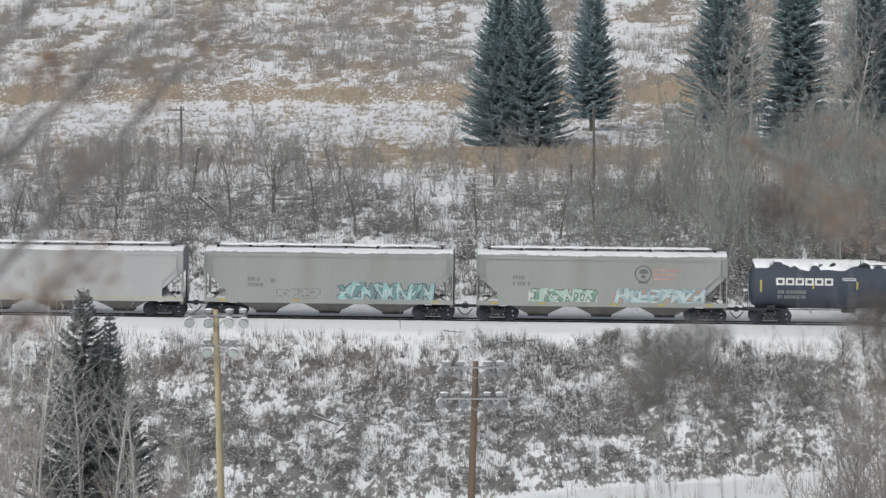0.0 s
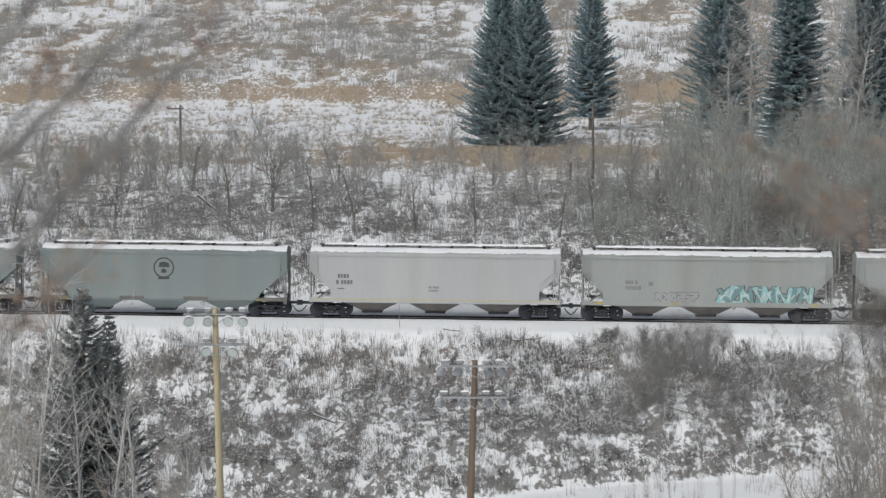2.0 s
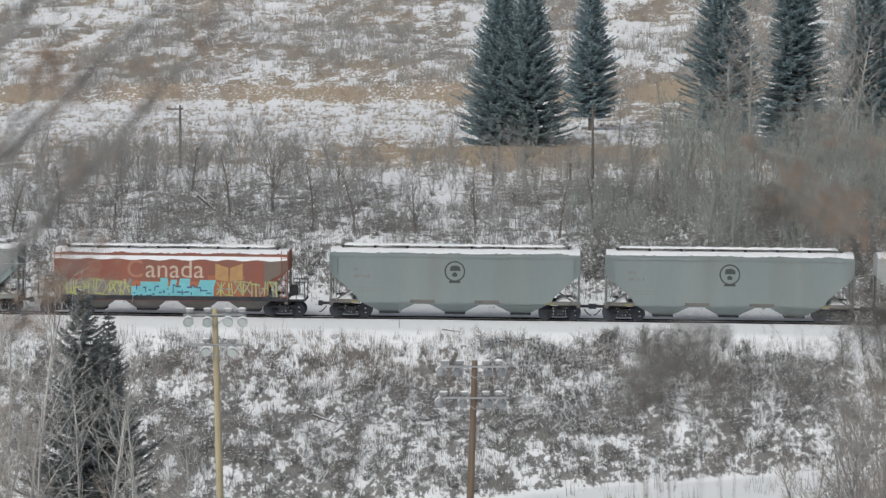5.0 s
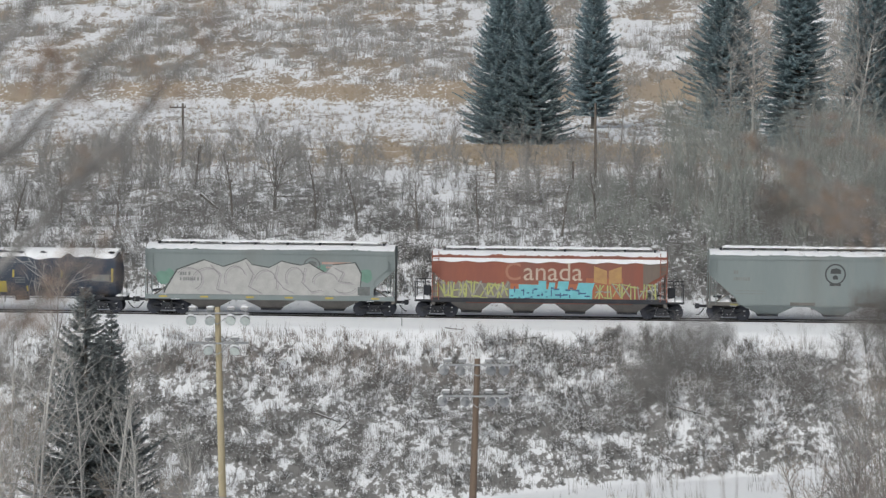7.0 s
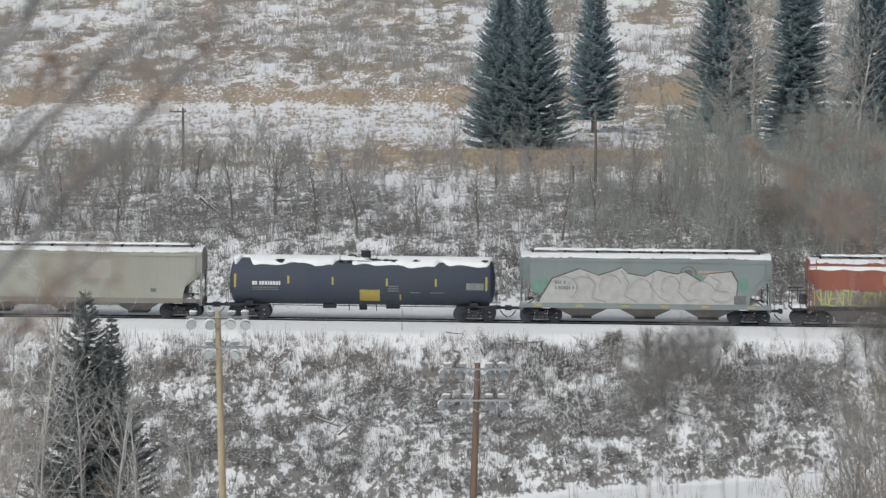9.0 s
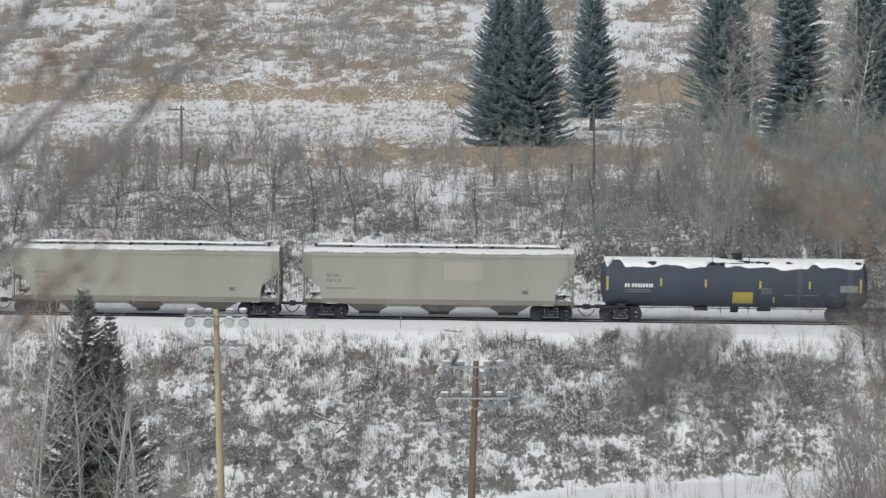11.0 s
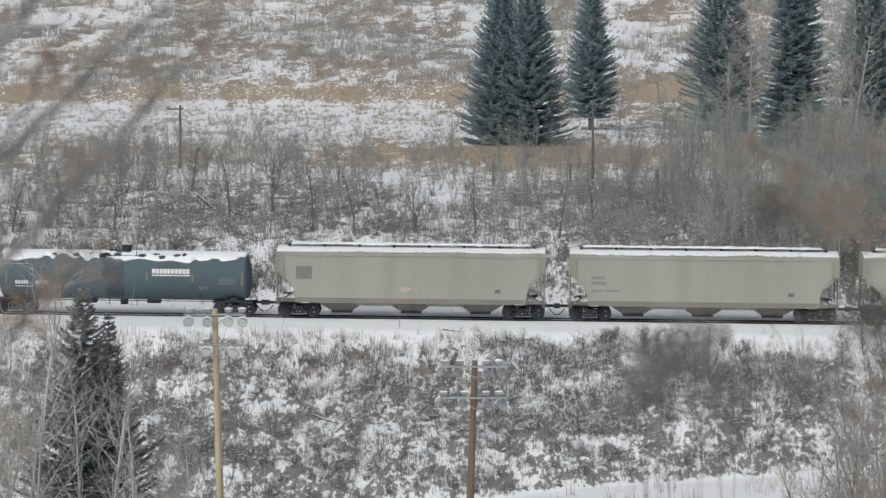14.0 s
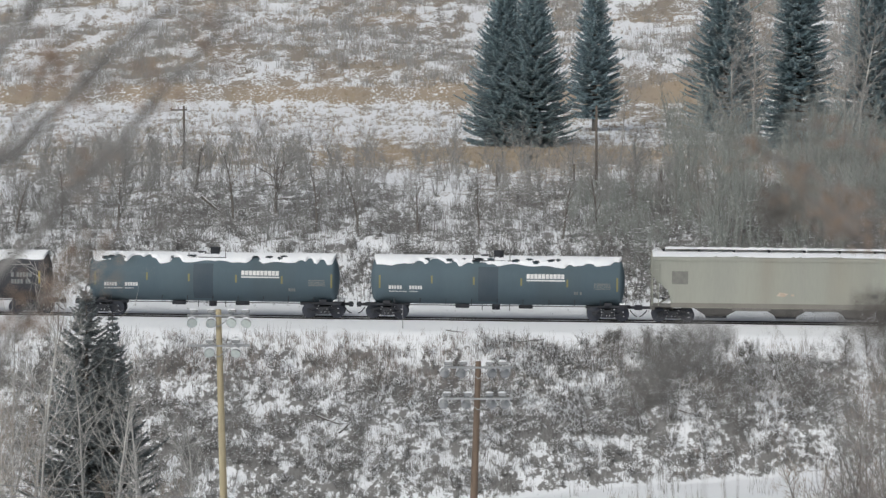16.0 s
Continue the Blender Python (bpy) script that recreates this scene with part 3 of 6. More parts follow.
def graffiti(car, x0, x1, z0, z1, fill, outline, accent, letters, seed, side=-1.60, label="", thick=0.15, second=None, cloud=None):
    """Sprayed angular letter-like shapes: dark outlines, fills on them and accent strokes on those."""
    g = random.Random(seed)
    w, h = (x1 - x0) / letters, z1 - z0
    clip = lambda poly: [(x, min(z1, max(z0, z))) for x, z in poly]
    back, body, other, line = [], [], [], []
    for k in range(letters):
        lx, lw = x0 + k * w + w * 0.08, w * g.uniform(0.8, 0.98)
        lean = g.uniform(-0.12, 0.25) * w
        lo, hi = z0 + h * g.uniform(0.05, 0.18), z1 - h * g.uniform(0.05, 0.25)
        at = lambda a: (lx + a[0] * lw + a[1] * lean, lo + a[1] * (hi - lo))
        for m, (a, b) in enumerate(g.sample(STROKES, 4)):
            t = h * thick * g.uniform(0.75, 1.25)
            p, q = at(a), at(b)
            back.append(clip(stroke(p, q, t * 1.45)))
            (other if second and m == 3 else body).append(clip(stroke(p, q, t)))
            if m < 3:
                s = lambda u: (p[0] + (q[0] - p[0]) * u, p[1] + (q[1] - p[1]) * u)
                line.append(clip(stroke(s(g.uniform(0.05, 0.4)), s(g.uniform(0.55, 0.95)), t * 0.2)))
    if cloud:
        n = 26
        top = [(x0 - 0.15 + (x1 - x0 + 0.3) * j / n, z1 - h * g.uniform(0.0, 0.3)) for j in range(n + 1)]
        decal("graffiti_cloud", car, [[(x0 - 0.2, z0), (x1 + 0.2, z0)] + top[::-1]], cloud, side, 0.004)
    tagged(decal("graffiti_outline", car, back, outline, side, 0.006), kind="stuff")
    tagged(decal("graffiti_fill", car, body, fill, side, 0.010, label), kind="stuff")
    if other:
        tagged(decal("graffiti_shade", car, other, second, side, 0.013), kind="stuff")
    tagged(decal("graffiti_linework", car, line, accent, side, 0.016), kind="stuff")


def hopper(label, s0, s1, paintwork, outlets, bay, truck_x, sill=True, notch="cut", sill_z=1.06, eave=4.26, group="covered hopper cars of the train", sill_paint=None):
    """A covered hopper car: flanks, arched roof, sloped end sheets, discharge bays, trucks."""
    half = (s1 - s0) / 2
    W = 1.60
    car = new("covered_hopper_car")
    tagged(car, label, "freight car", group)
    bm = bm_new()
    top, nz = eave - 0.02, 3.05
    if notch == "arc":
        cut = [(half, nz)] + [(half - 1.25 * math.sin(a), 1.35 + (nz - 1.35) * math.cos(a)) for a in np.linspace(0.25, 1.5, 7)] + [(half - 1.3, sill_z)]
    elif notch == "cut":
        cut = [(half, nz), (half - 0.62, nz - 0.02), (half - 1.4, 2.3), (half - 1.4, sill_z)]
    else:
        cut = [(half, nz), (half - 1.75, 1.55), (half - 1.9, sill_z + 0.1)]
    poly = [(half, top)] + cut + [(-x, z) for x, z in reversed(cut)] + [(-half, top)]
    for s in (-1, 1):
        prism(bm, poly, s * (W - 0.05), s * W)
    body = part("body", bm, paintwork, car)
    # sloped end sheets and the floor between them, set in from the flanks
    bm = bm_new()
    prism(bm, [(half - 0.04, top), (half - 0.04, nz), (half - 2.3, 1.0), (-half + 2.3, 1.0), (-half + 0.04, nz), (-half + 0.04, top)], -W + 0.06, W - 0.06)
    part("end_slope_sheet", bm, paintwork, car)
    # discharge bays
    for x in outlets:
        bm = bm_new()
        a = [bm.verts.new((x + i * bay, j * (W - 0.03), sill_z + 0.12)) for i, j in ((-1, -1), (1, -1), (1, 1), (-1, 1))]
        b = [bm.verts.new((x + i * 0.62, j * 0.75, 0.42)) for i, j in ((-1, -1), (1, -1), (1, 1), (-1, 1))]
        bm.faces.new(a), bm.faces.new(b[::-1])
        for i in range(4):
            bm.faces.new((a[i], b[i], b[i - 1], a[i - 1]))
        bay_part = part("discharge_bay", bm, M["dusty"] if sill or notch == "arc" else paintwork, car)
        bm = bm_new()
        box(bm, (x, 0, 0.36), (1.34, 1.6, 0.13), bevel=0.02)
        box(bm, (x, -0.86, 0.38), (1.0, 0.1, 0.07))
        part("outlet_gate", bm, M["black"], bay_part)
    if sill:
        for s in (-1, 1):
            bm = bm_new()
            prism(bm, [(-half, sill_z - 0.02), (half, sill_z - 0.02), (half, sill_z + 0.26), (-half, sill_z + 0.26)], s * W, s * (W + 0.06))
            part("side_sill", bm, sill_paint or paintwork, car)
    else:
        for s in (-1, 1):
            for e in (-1, 1):
                bm = bm_new()
                box(bm, (e * (half - 1.0), s * (W - 0.1), sill_z + 0.14), (2.0, 0.2, 0.24), bevel=0.02)
                part("end_sill", bm, M["dusty"], car)
    for s in (-1, 1):
        bm = bm_new()
        box(bm, (0, s * (W + 0.015), eave - 0.12), (2 * half, 0.06, 0.20), bevel=0.015)
        part("top_chord", bm, paintwork, car)
    # roof
    arch = lambda y: eave + 0.30 * (1 - (y / W) ** 2)
    sec = [(y, arch(y)) for y in np.linspace(-W - 0.03, W + 0.03, 13)]
    part("roof", lengthwise(bm_new(), sec + [(W, eave - 0.03), (-W, eave - 0.03)], -half + 0.02, half - 0.02), paintwork, car)
    part("roof_snow", roof_snow_mesh(-half + 0.05, half - 0.05, W - 0.06, arch, int(-s0 * 10) + 2000), None, car, "thin uneven layer of snow")
    bm = bm_new()
    for y in (-0.42, 0, 0.42):
        box(bm, (0, y, eave + 0.50), (2 * half - 1.2, 0.3, 0.035))
    walkway = part("running_board", bm, M["dusty"], car)
    bm = bm_new()
    for k in range(8):
        x = (k / 7 - 0.5) * (2 * half - 1.6)
        for y in (-0.5, 0.5):
            box(bm, (x, y, eave + 0.36), (0.16, 0.08, 0.28))
    tagged(part("running_board_leg", bm, M["black"], walkway), kind="stuff")
    part("running_board_snow", snow_cap_mesh(-half + 0.9, half - 1.0, -0.62, 0.60, lambda y: eave + 0.50, int(-s0 * 7) + 3000, thick=0.10), None, walkway)
    # end frames, ladders, brake gear
    for e in (-1, 1):
        bm = bm_new()
        box(bm, (e * (half - 0.7), 0, 0.92), (1.5, 0.7, 0.3))
        box(bm, (e * (half - 0.12), 0, 0.98), (0.22, 2 * W, 0.26), bevel=0.02)
        for y in (-1.2, 1.2):
            rod(bm, (e * (half - 0.1), y, 1.0), (e * (half - 0.1), y, 3.1), 0.05, seg=6)
        rod(bm, (e * (half - 0.2), -1.2, 1.05), (e * (half - 1.5), -1.2, 1.9), 0.05, seg=6)
        part("end_frame", bm, M["dusty"], car)
        bm = bm_new()
        rod(bm, (e * (half - 0.9), -0.5, 1.35), (e * (half - 0.35), -0.5, 1.35), 0.24, seg=12)
        part("brake_reservoir", bm, M["black"], car)
        bm = bm_new()
        box(bm, (e * (half - 0.7), 0.4, 1.3), (0.5, 0.5, 0.45), bevel=0.03)
        part("brake_valve", bm, M["black"], car)
        part("end_snow", snow_cap_mesh(-0.75, 0.7, -1.3, 1.3, lambda y: 1.12, int(half * 100) + e + 40, 12, 0.34), None, car).location = (e * (half - 0.85), 0, 0)
        for s in (-1, 1):
            ld = part("ladder", shared(("ladder", paintwork.name), lambda: ladder_mesh(3.2, 0.42, paintwork)), None, car)
            ld.location = (e * (half - 0.26), s * (W + 0.07), sill_z + 0.1)
            ld.scale = (1, s, 1)
        truck(car, e * truck_x)
    ends(car, half)
    CARS.append((car, (s0 + s1) / 2))
    return car


def cyl_patch(name, car, x0, x1, z0, z1, R, zc, material, label="", lift=0.006, parent=None):
    """Paint on a round tank's near side."""
    bm = bm_new()
    n = max(2, int((z1 - z0) / 0.15))
    rows = []
    for k in range(n + 1):
        z = z0 + (z1 - z0) * k / n
        y = -math.sqrt(max(0, (R + lift) ** 2 - (z - zc) ** 2))
        rows.append((bm.verts.new((x0, y, z)), bm.verts.new((x1, y, z))))
    for a, b in zip(rows, rows[1:]):
        bm.faces.new((a[0], a[1], b[1], b[0]))
    return part(name, bm, material, car, label)


def cyl_bars(name, car, polys, R, zc, material, label=""):
    bm = bm_new()
    for a, b, c, d in polys:
        n = max(1, int((d[1] - a[1]) / 0.1))
        rows = []
        for k in range(n + 1):
            z = a[1] + (d[1] - a[1]) * k / n
            y = -math.sqrt(max(0, (R + 0.008) ** 2 - (z - zc) ** 2))
            rows.append((bm.verts.new((a[0], y, z)), bm.verts.new((b[0], y, z))))
        for p, q in zip(rows, rows[1:]):
            bm.faces.new((p[0], p[1], q[1], q[0]))
    return tagged(part(name, bm, material, car, label), kind="stuff")


def tank_snow_mesh(half, R, zc, seed, hatch_gap, lo=0.78):
    """A blanket of snow along the tank's top whose lower edge droops in scallops, with bare holes."""
    g = np.random.default_rng(seed)
    nx, na = 200, 40
    xs = np.linspace(-half, half, nx)
    centres = np.sort(g.uniform(-half, half, 13))
    droop = lo + 0.05 * np.sin(xs * 2.9 + seed) + 0.06 * np.sin(xs * 1.1 + 2 * seed)
    for c in centres:
        droop -= g.uniform(0.05, 0.34) * np.exp(-((xs - c) / g.uniform(0.2, 0.5)) ** 4)
    droop = np.clip(droop, 0.2, 0.95) * np.clip((half - np.abs(xs)) / 0.25 + 0.3, 0.2, 1)
    f = np.linspace(-1, 1, na)
    A = f[None, :] * droop[:, None]
    t = 0.15 * np.clip((1 - np.abs(f)) * 5, 0.1, 1)[None, :] * (0.8 + 0.4 * g.random((nx, na)))
    r = R + 0.006 + t
    top = np.stack([np.repeat(xs[:, None], na, 1), -r * np.sin(A), zc + r * np.cos(A)], 2)
    i = np.arange(nx * na).reshape(nx, na)
    q = np.stack([i[:-1, :-1], i[:-1, 1:], i[1:, 1:], i[1:, :-1]], 2)
    keep = np.ones(q.shape[:2], bool)
    xm, am = (xs[:-1] + xs[1:]) / 2, (A[:-1, :-1] + A[1:, 1:]) / 2
    for _ in range(11):
        c, a0 = g.uniform(-half * 0.95, half * 0.95), g.uniform(0.42, 0.64)
        keep &= ((xm[:, None] - c) / g.uniform(0.14, 0.32)) ** 2 + ((am - a0) / g.uniform(0.06, 0.1)) ** 2 > 1
    keep &= ~((np.abs(xm[:, None] - hatch_gap) < 0.5) & (np.abs(am) < 0.3))
    return np_mesh("tank_snow", top.reshape(-1, 3), q[keep].reshape(-1, 4), M["snow"])


def tank(label, s0, s1, paintwork, truck_x, seed, R=1.53, zc=2.48, hatch=0.0, stripes=(), stripe="yellow"):
    """A tank car: domed cylinder on bolsters, top fittings, side handrail, trucks."""
    half = (s1 - s0) / 2
    car = new("tank_car")
    tagged(car, label, "freight car", "tank cars of the train")
    bm = bm_new()
    n = 40
    prof = [(-half, 0.0)] + [(-half + 0.42 * (1 - math.cos(a)), R * math.sin(a)) for a in np.linspace(0.25, math.pi / 2, 7)] + [(half - 0.42 * (1 - math.cos(a)), R * math.sin(a)) for a in np.linspace(math.pi / 2, 0.25, 7)] + [(half, 0.0)]
    rings = []
    for x, r in prof:
        rings.append([bm.verts.new((x, r * math.sin(2 * math.pi * k / n), zc + r * math.cos(2 * math.pi * k / n))) for k in range(n)] if r else [bm.verts.new((x, 0, zc))])
    for a, b in zip(rings, rings[1:]):
        for k in range(n):
            if len(a) == 1:
                bm.faces.new((a[0], b[k], b[k - 1]))
            elif len(b) == 1:
                bm.faces.new((a[k], b[0], a[k - 1]))
            else:
                bm.faces.new((a[k], b[k], b[k - 1], a[k - 1]))
    part("tank", bm, paintwork, car, smooth=True)
    part("tank_snow", tank_snow_mesh(half - 0.22, R, zc, seed, hatch), None, car, "snow blanket with scalloped edges")
    # top fittings
    bm = bm_new()
    rod(bm, (hatch + 0.15, 0, zc + R - 0.05), (hatch + 0.15, 0, zc + R + 0.42), 0.32, seg=14)
    rod(bm, (hatch + 0.15, 0, zc + R + 0.42), (hatch + 0.15, 0, zc + R + 0.50), 0.36, seg=14)
    rod(bm, (hatch - 0.75, 0, zc + R - 0.05), (hatch - 0.75, 0, zc + R + 0.22), 0.28, seg=12)
    part("valve_housing", bm, M["black"], car)
    bm = bm_new()
    for y in (-0.75, 0.75):
        box(bm, (hatch - 0.3, y, zc + R * 0.92), (2.6, 0.35, 0.05))
        for x in (-1.5, 0.9):
            rod(bm, (hatch + x, y * 1.15, zc + R * 0.9), (hatch + x, y * 1.15, zc + R + 0.2), 0.025, seg=6)
    part("top_platform", bm, M["black"], car)
    # underframe
    for e in (-1, 1):
        bm = bm_new()
        box(bm, (e * (half - 1.1), 0, 0.95), (2.9, 0.7, 0.34), bevel=0.02)
        box(bm, (e * (half + 0.05), 0, 0.98), (0.2, 2.7, 0.22), bevel=0.02)
        box(bm, (e * truck_x, 0, 1.05), (0.5, 2.6, 0.32), bevel=0.03)
        for y in (-1.25, 1.25):
            box(bm, (e * (half - 0.75), y, 0.98), (1.7, 0.1, 0.14))
        part("stub_sill", bm, M["black"], car)
        part("end_platform_snow", snow_cap_mesh(-0.35, 0.35, -1.2, 1.2, lambda y: 1.12, seed + e + 9, 8, 0.10), None, car).location = (e * (half + 0.0), 0, 0)
        bm = bm_new()
        for y in (-1.3, 1.3):
            for x in (0.02, 0.12):
                rod(bm, (e * (half + x), y, 1.0), (e * (half + x), y, 1.9), 0.02, seg=6)
            rod(bm, (e * (half + 0.1), -1.3, 1.9), (e * (half + 0.1), 1.3, 1.9), 0.025, seg=6)
        part("end_handrail", bm, M["black"], car)
        truck(car, e * truck_x)
    for s in (-1, 1):
        bm = bm_new()
        rod(bm, (-half + 1.4, s * 1.35, 0.98), (half - 1.4, s * 1.35, 0.98), 0.03, seg=6)
        for k in range(9):
            x = (k / 8 - 0.5) * (2 * half - 3.2)
            rod(bm, (x, s * 1.35, 0.98), (x, s * 1.0, 1.45), 0.025, seg=6)
        part("side_handrail", bm, M["black"], car)
    bm = bm_new()
    rod(bm, (hatch, 0, 1.1), (hatch, 0, 0.62), 0.26, seg=12)
    part("outlet_valve", bm, M["black"], car)
    bm = bm_new()
    box(bm, (hatch - 2.2, -0.3, 0.86), (0.9, 0.4, 0.26), bevel=0.03)
    part("brake_valve", bm, M["black"], car)
    part("brake_reservoir", rod(bm_new(), (hatch + 1.5, 0.2, 0.85), (hatch + 2.4, 0.2, 0.85), 0.17, seg=10), M["black"], car)
    for x in (-0.9, 0.9):
        part("valve_rod", rod(bm_new(), (hatch + x, -0.5, 1.25), (hatch + x, -0.5, 0.6), 0.03, seg=6), M["black"], car)
    for x, z, w, h in stripes:
        cyl_patch("reflective_stripe", car, x, x + w, z, z + h, R, zc, M[stripe])
    ends(car, half + 0.1)
    CARS.append((car, (s0 + s1) / 2))
    return car


CARS = []


# ---- vegetation ----
def branch(segs, p, d, length, r, g, bend=0.25, parts=3, up=0.1, r_end=0.35):
    """A bent, tapering branch appended to segs; returns its points."""
    pts = [Vector(p)]
    d = Vector(d).normalized()
    for k in range(parts):
        d = (d + Vector((g.gauss(0, bend), g.gauss(0, bend), g.gauss(0, bend) + up))).normalized()
        q = pts[-1] + d * (length / parts)
        a, b = r * (1 - (1 - r_end) * k / parts), r * (1 - (1 - r_end) * (k + 1) / parts)
        segs.append((*pts[-1], *q, a, b))
        pts.append(q)
    return pts


def spread_dir(d, g, angle):
    d = Vector(d).normalized()
    side = d.orthogonal().normalized()
    side.rotate(Matrix.Rotation(g.uniform(0, 2 * math.pi), 3, d))
    return (d * math.cos(angle) + side * math.sin(angle)).normalized()


def shrub_template(seed, stems=7, height=1.0, lean=0.55, twigs=5, r=0.012):
    g = random.Random(seed)
    segs, tips = [], []
    for _ in range(stems):
        a = g.uniform(0, 2 * math.pi)
        d = (math.cos(a) * lean * g.random(), math.sin(a) * lean * g.random(), 1)
        h = height * g.uniform(0.55, 1.0)
        pts = branch(segs, (g.gauss(0, 0.1), g.gauss(0, 0.1), -0.05), d, h, r, g, 0.16, 2, 0.08)
        for _ in range(twigs):
            k = g.randint(1, 2)
            p = pts[k - 1].lerp(pts[k], g.random())
            branch(tips, p, spread_dir(pts[k] - pts[k - 1], g, g.uniform(0.4, 1.0)), h * g.uniform(0.22, 0.5), r * 0.75, g, 0.2, 1, 0.12)
    v, f, _ = join(tubes(segs), spikes(tips))
    s = np.array([x for x in segs + tips if g.random() < 0.20 and x[5] > 0.1])
    c = (s[:, 0:3] + s[:, 3:6]) / 2 + np.array([0, 0, 0.012])
    n = np.array([(0.05 * g.uniform(0.4, 2.4), 0.04 * g.uniform(0.4, 1.6), 0.026 * g.uniform(0.5, 1.5)) for _ in s])
    return (v, f), lumps(c, n)


def grove_template(seed, height=4.6, r=0.04):
    """A small leafless tree with a bare lower trunk and a dense fan of twigs."""
    g = random.Random(seed)
    segs, tips = [], []
    for _ in range(g.choice((1, 1, 2, 2))):
        a = g.uniform(0, 6.283)
        pts = branch(segs, (g.gauss(0, 0.15), g.gauss(0, 0.15), -0.1), (0.2 * math.cos(a), 0.2 * math.sin(a), 1), height * g.uniform(0.7, 0.9), r, g, 0.10, 4, 0.04, 0.3)
        for k in range(13):
            f = g.uniform(0.32, 1.0)
            i = min(3, int(f * 4))
            lp = branch(segs, pts[i].lerp(pts[i + 1], f * 4 - i), spread_dir((0, 0, 1), g, g.uniform(0.35, 1.0)), height * g.uniform(0.2, 0.38), r * 0.35, g, 0.14, 2, 0.12, 0.4)
            for _ in range(8):
                j = g.randint(1, 2)
                branch(tips, lp[j - 1].lerp(lp[j], g.random()), spread_dir(lp[j] - lp[j - 1], g, g.uniform(0.3, 0.8)), height * g.uniform(0.08, 0.2), r * 0.24, g, 0.15, 1, 0.12, 0.5)
    v, f, _ = join(tubes(segs), spikes(tips))
    s = np.array([x for x in segs if g.random() < 0.15])
    return (v, f), lumps((s[:, 0:3] + s[:, 3:6]) / 2, np.full((len(s), 3), 0.028))


def stalk_template(seed, stems=8, height=1.5, r=0.028):
    """Upright thin suckers of a young leafless thicket."""
    g = random.Random(seed)
    segs = []
    for _ in range(stems):
        p = (g.gauss(0, 0.35), g.gauss(0, 0.35), -0.05)
        branch(segs, p, (g.gauss(0, 0.1), g.gauss(0, 0.1), 1), height * g.uniform(0.5, 1), r, g, 0.05, 1, 0)
    return spikes(segs)


def grass_template(seed, blades=14, height=0.6, lean=0.4, r=0.012):
    g = random.Random(seed)
    segs = []
    for _ in range(blades):
        a = g.uniform(0, 2 * math.pi)
        l = lean * g.random()
        branch(segs, (g.gauss(0, 0.12), g.gauss(0, 0.12), -0.03), (math.cos(a) * l, math.sin(a) * l, 1), height * g.uniform(0.5, 1), r * 1.25, g, 0.12, 1, -0.05, 0.2)
    return spikes(segs)


def bramble_template(seed, canes=8, height=0.8, r=0.022):
    """Arching canes that bend over, each with a ridge of snow along its upper side."""
    g = random.Random(seed)
    segs = []
    for _ in range(canes):
        a, rise, reach = g.uniform(0, 6.283), height * g.uniform(0.5, 1.1), g.uniform(0.5, 1.2)
        x0, y0 = g.gauss(0, 0.2), g.gauss(0, 0.2)
        pt = lambda f: (x0 + math.cos(a) * reach * f, y0 + math.sin(a) * reach * f, rise * (1.9 * f - 1.6 * f * f) * 1.5 - 0.03)
        way = [Vector(pt(k / 5)) + Vector((g.gauss(0, 0.07), g.gauss(0, 0.07), g.gauss(0, 0.06))) for k in range(6)]
        segs += [(*way[k], *way[k + 1], r * (1.1 - 0.14 * k), r * (0.96 - 0.14 * k)) for k in range(5)]
        branch(segs, way[g.randint(1, 4)], (g.gauss(0, 1), g.gauss(0, 1), 0.8), g.uniform(0.3, 0.7), r * 0.6, g, 0.2, 2, -0.1)
    snow = [(*s[:2], s[2] + s[6] + 0.012, *s[3:5], s[5] + s[7] + 0.012, 0.034 * g.uniform(0.6, 1.3), 0.03) for s in segs if g.random() < 0.45]
    return tubes(segs), tubes(snow)


def places(n, x0, x1, q0, q1, keep, smin, smax, hmul=(0.8, 1.2)):
    """Random rows for scatter() on the ground, kept where keep(x, y, q) beats chance."""
    x, q = rng.uniform(x0, x1, n), rng.uniform(q0, q1, n)
    y = 220 - 0.036 * x + q
    ok = rng.random(n) < keep(x, y, q)
    x, y = x[ok], y[ok]
    s = rng.uniform(smin, smax, len(x))
    return np.stack([x, y, gz(x, y), rng.uniform(0, 6.283, len(x)), s, s * rng.uniform(*hmul, len(x))], 1)


def stuff(name, vf, material, label, category):
    return tagged(new(name, np_mesh(name, *vf, material)), label, category, kind="stuff")


def thicket(name, tpl, rows, material, label, category, snow_label=None):
    stuff(name, scatter([t[0] for t in tpl], rows), material, label, category)
    if snow_label:
        stuff("snow_on_" + name, scatter([t[1] for t in tpl], rows), M["snow"], snow_label, "snow")


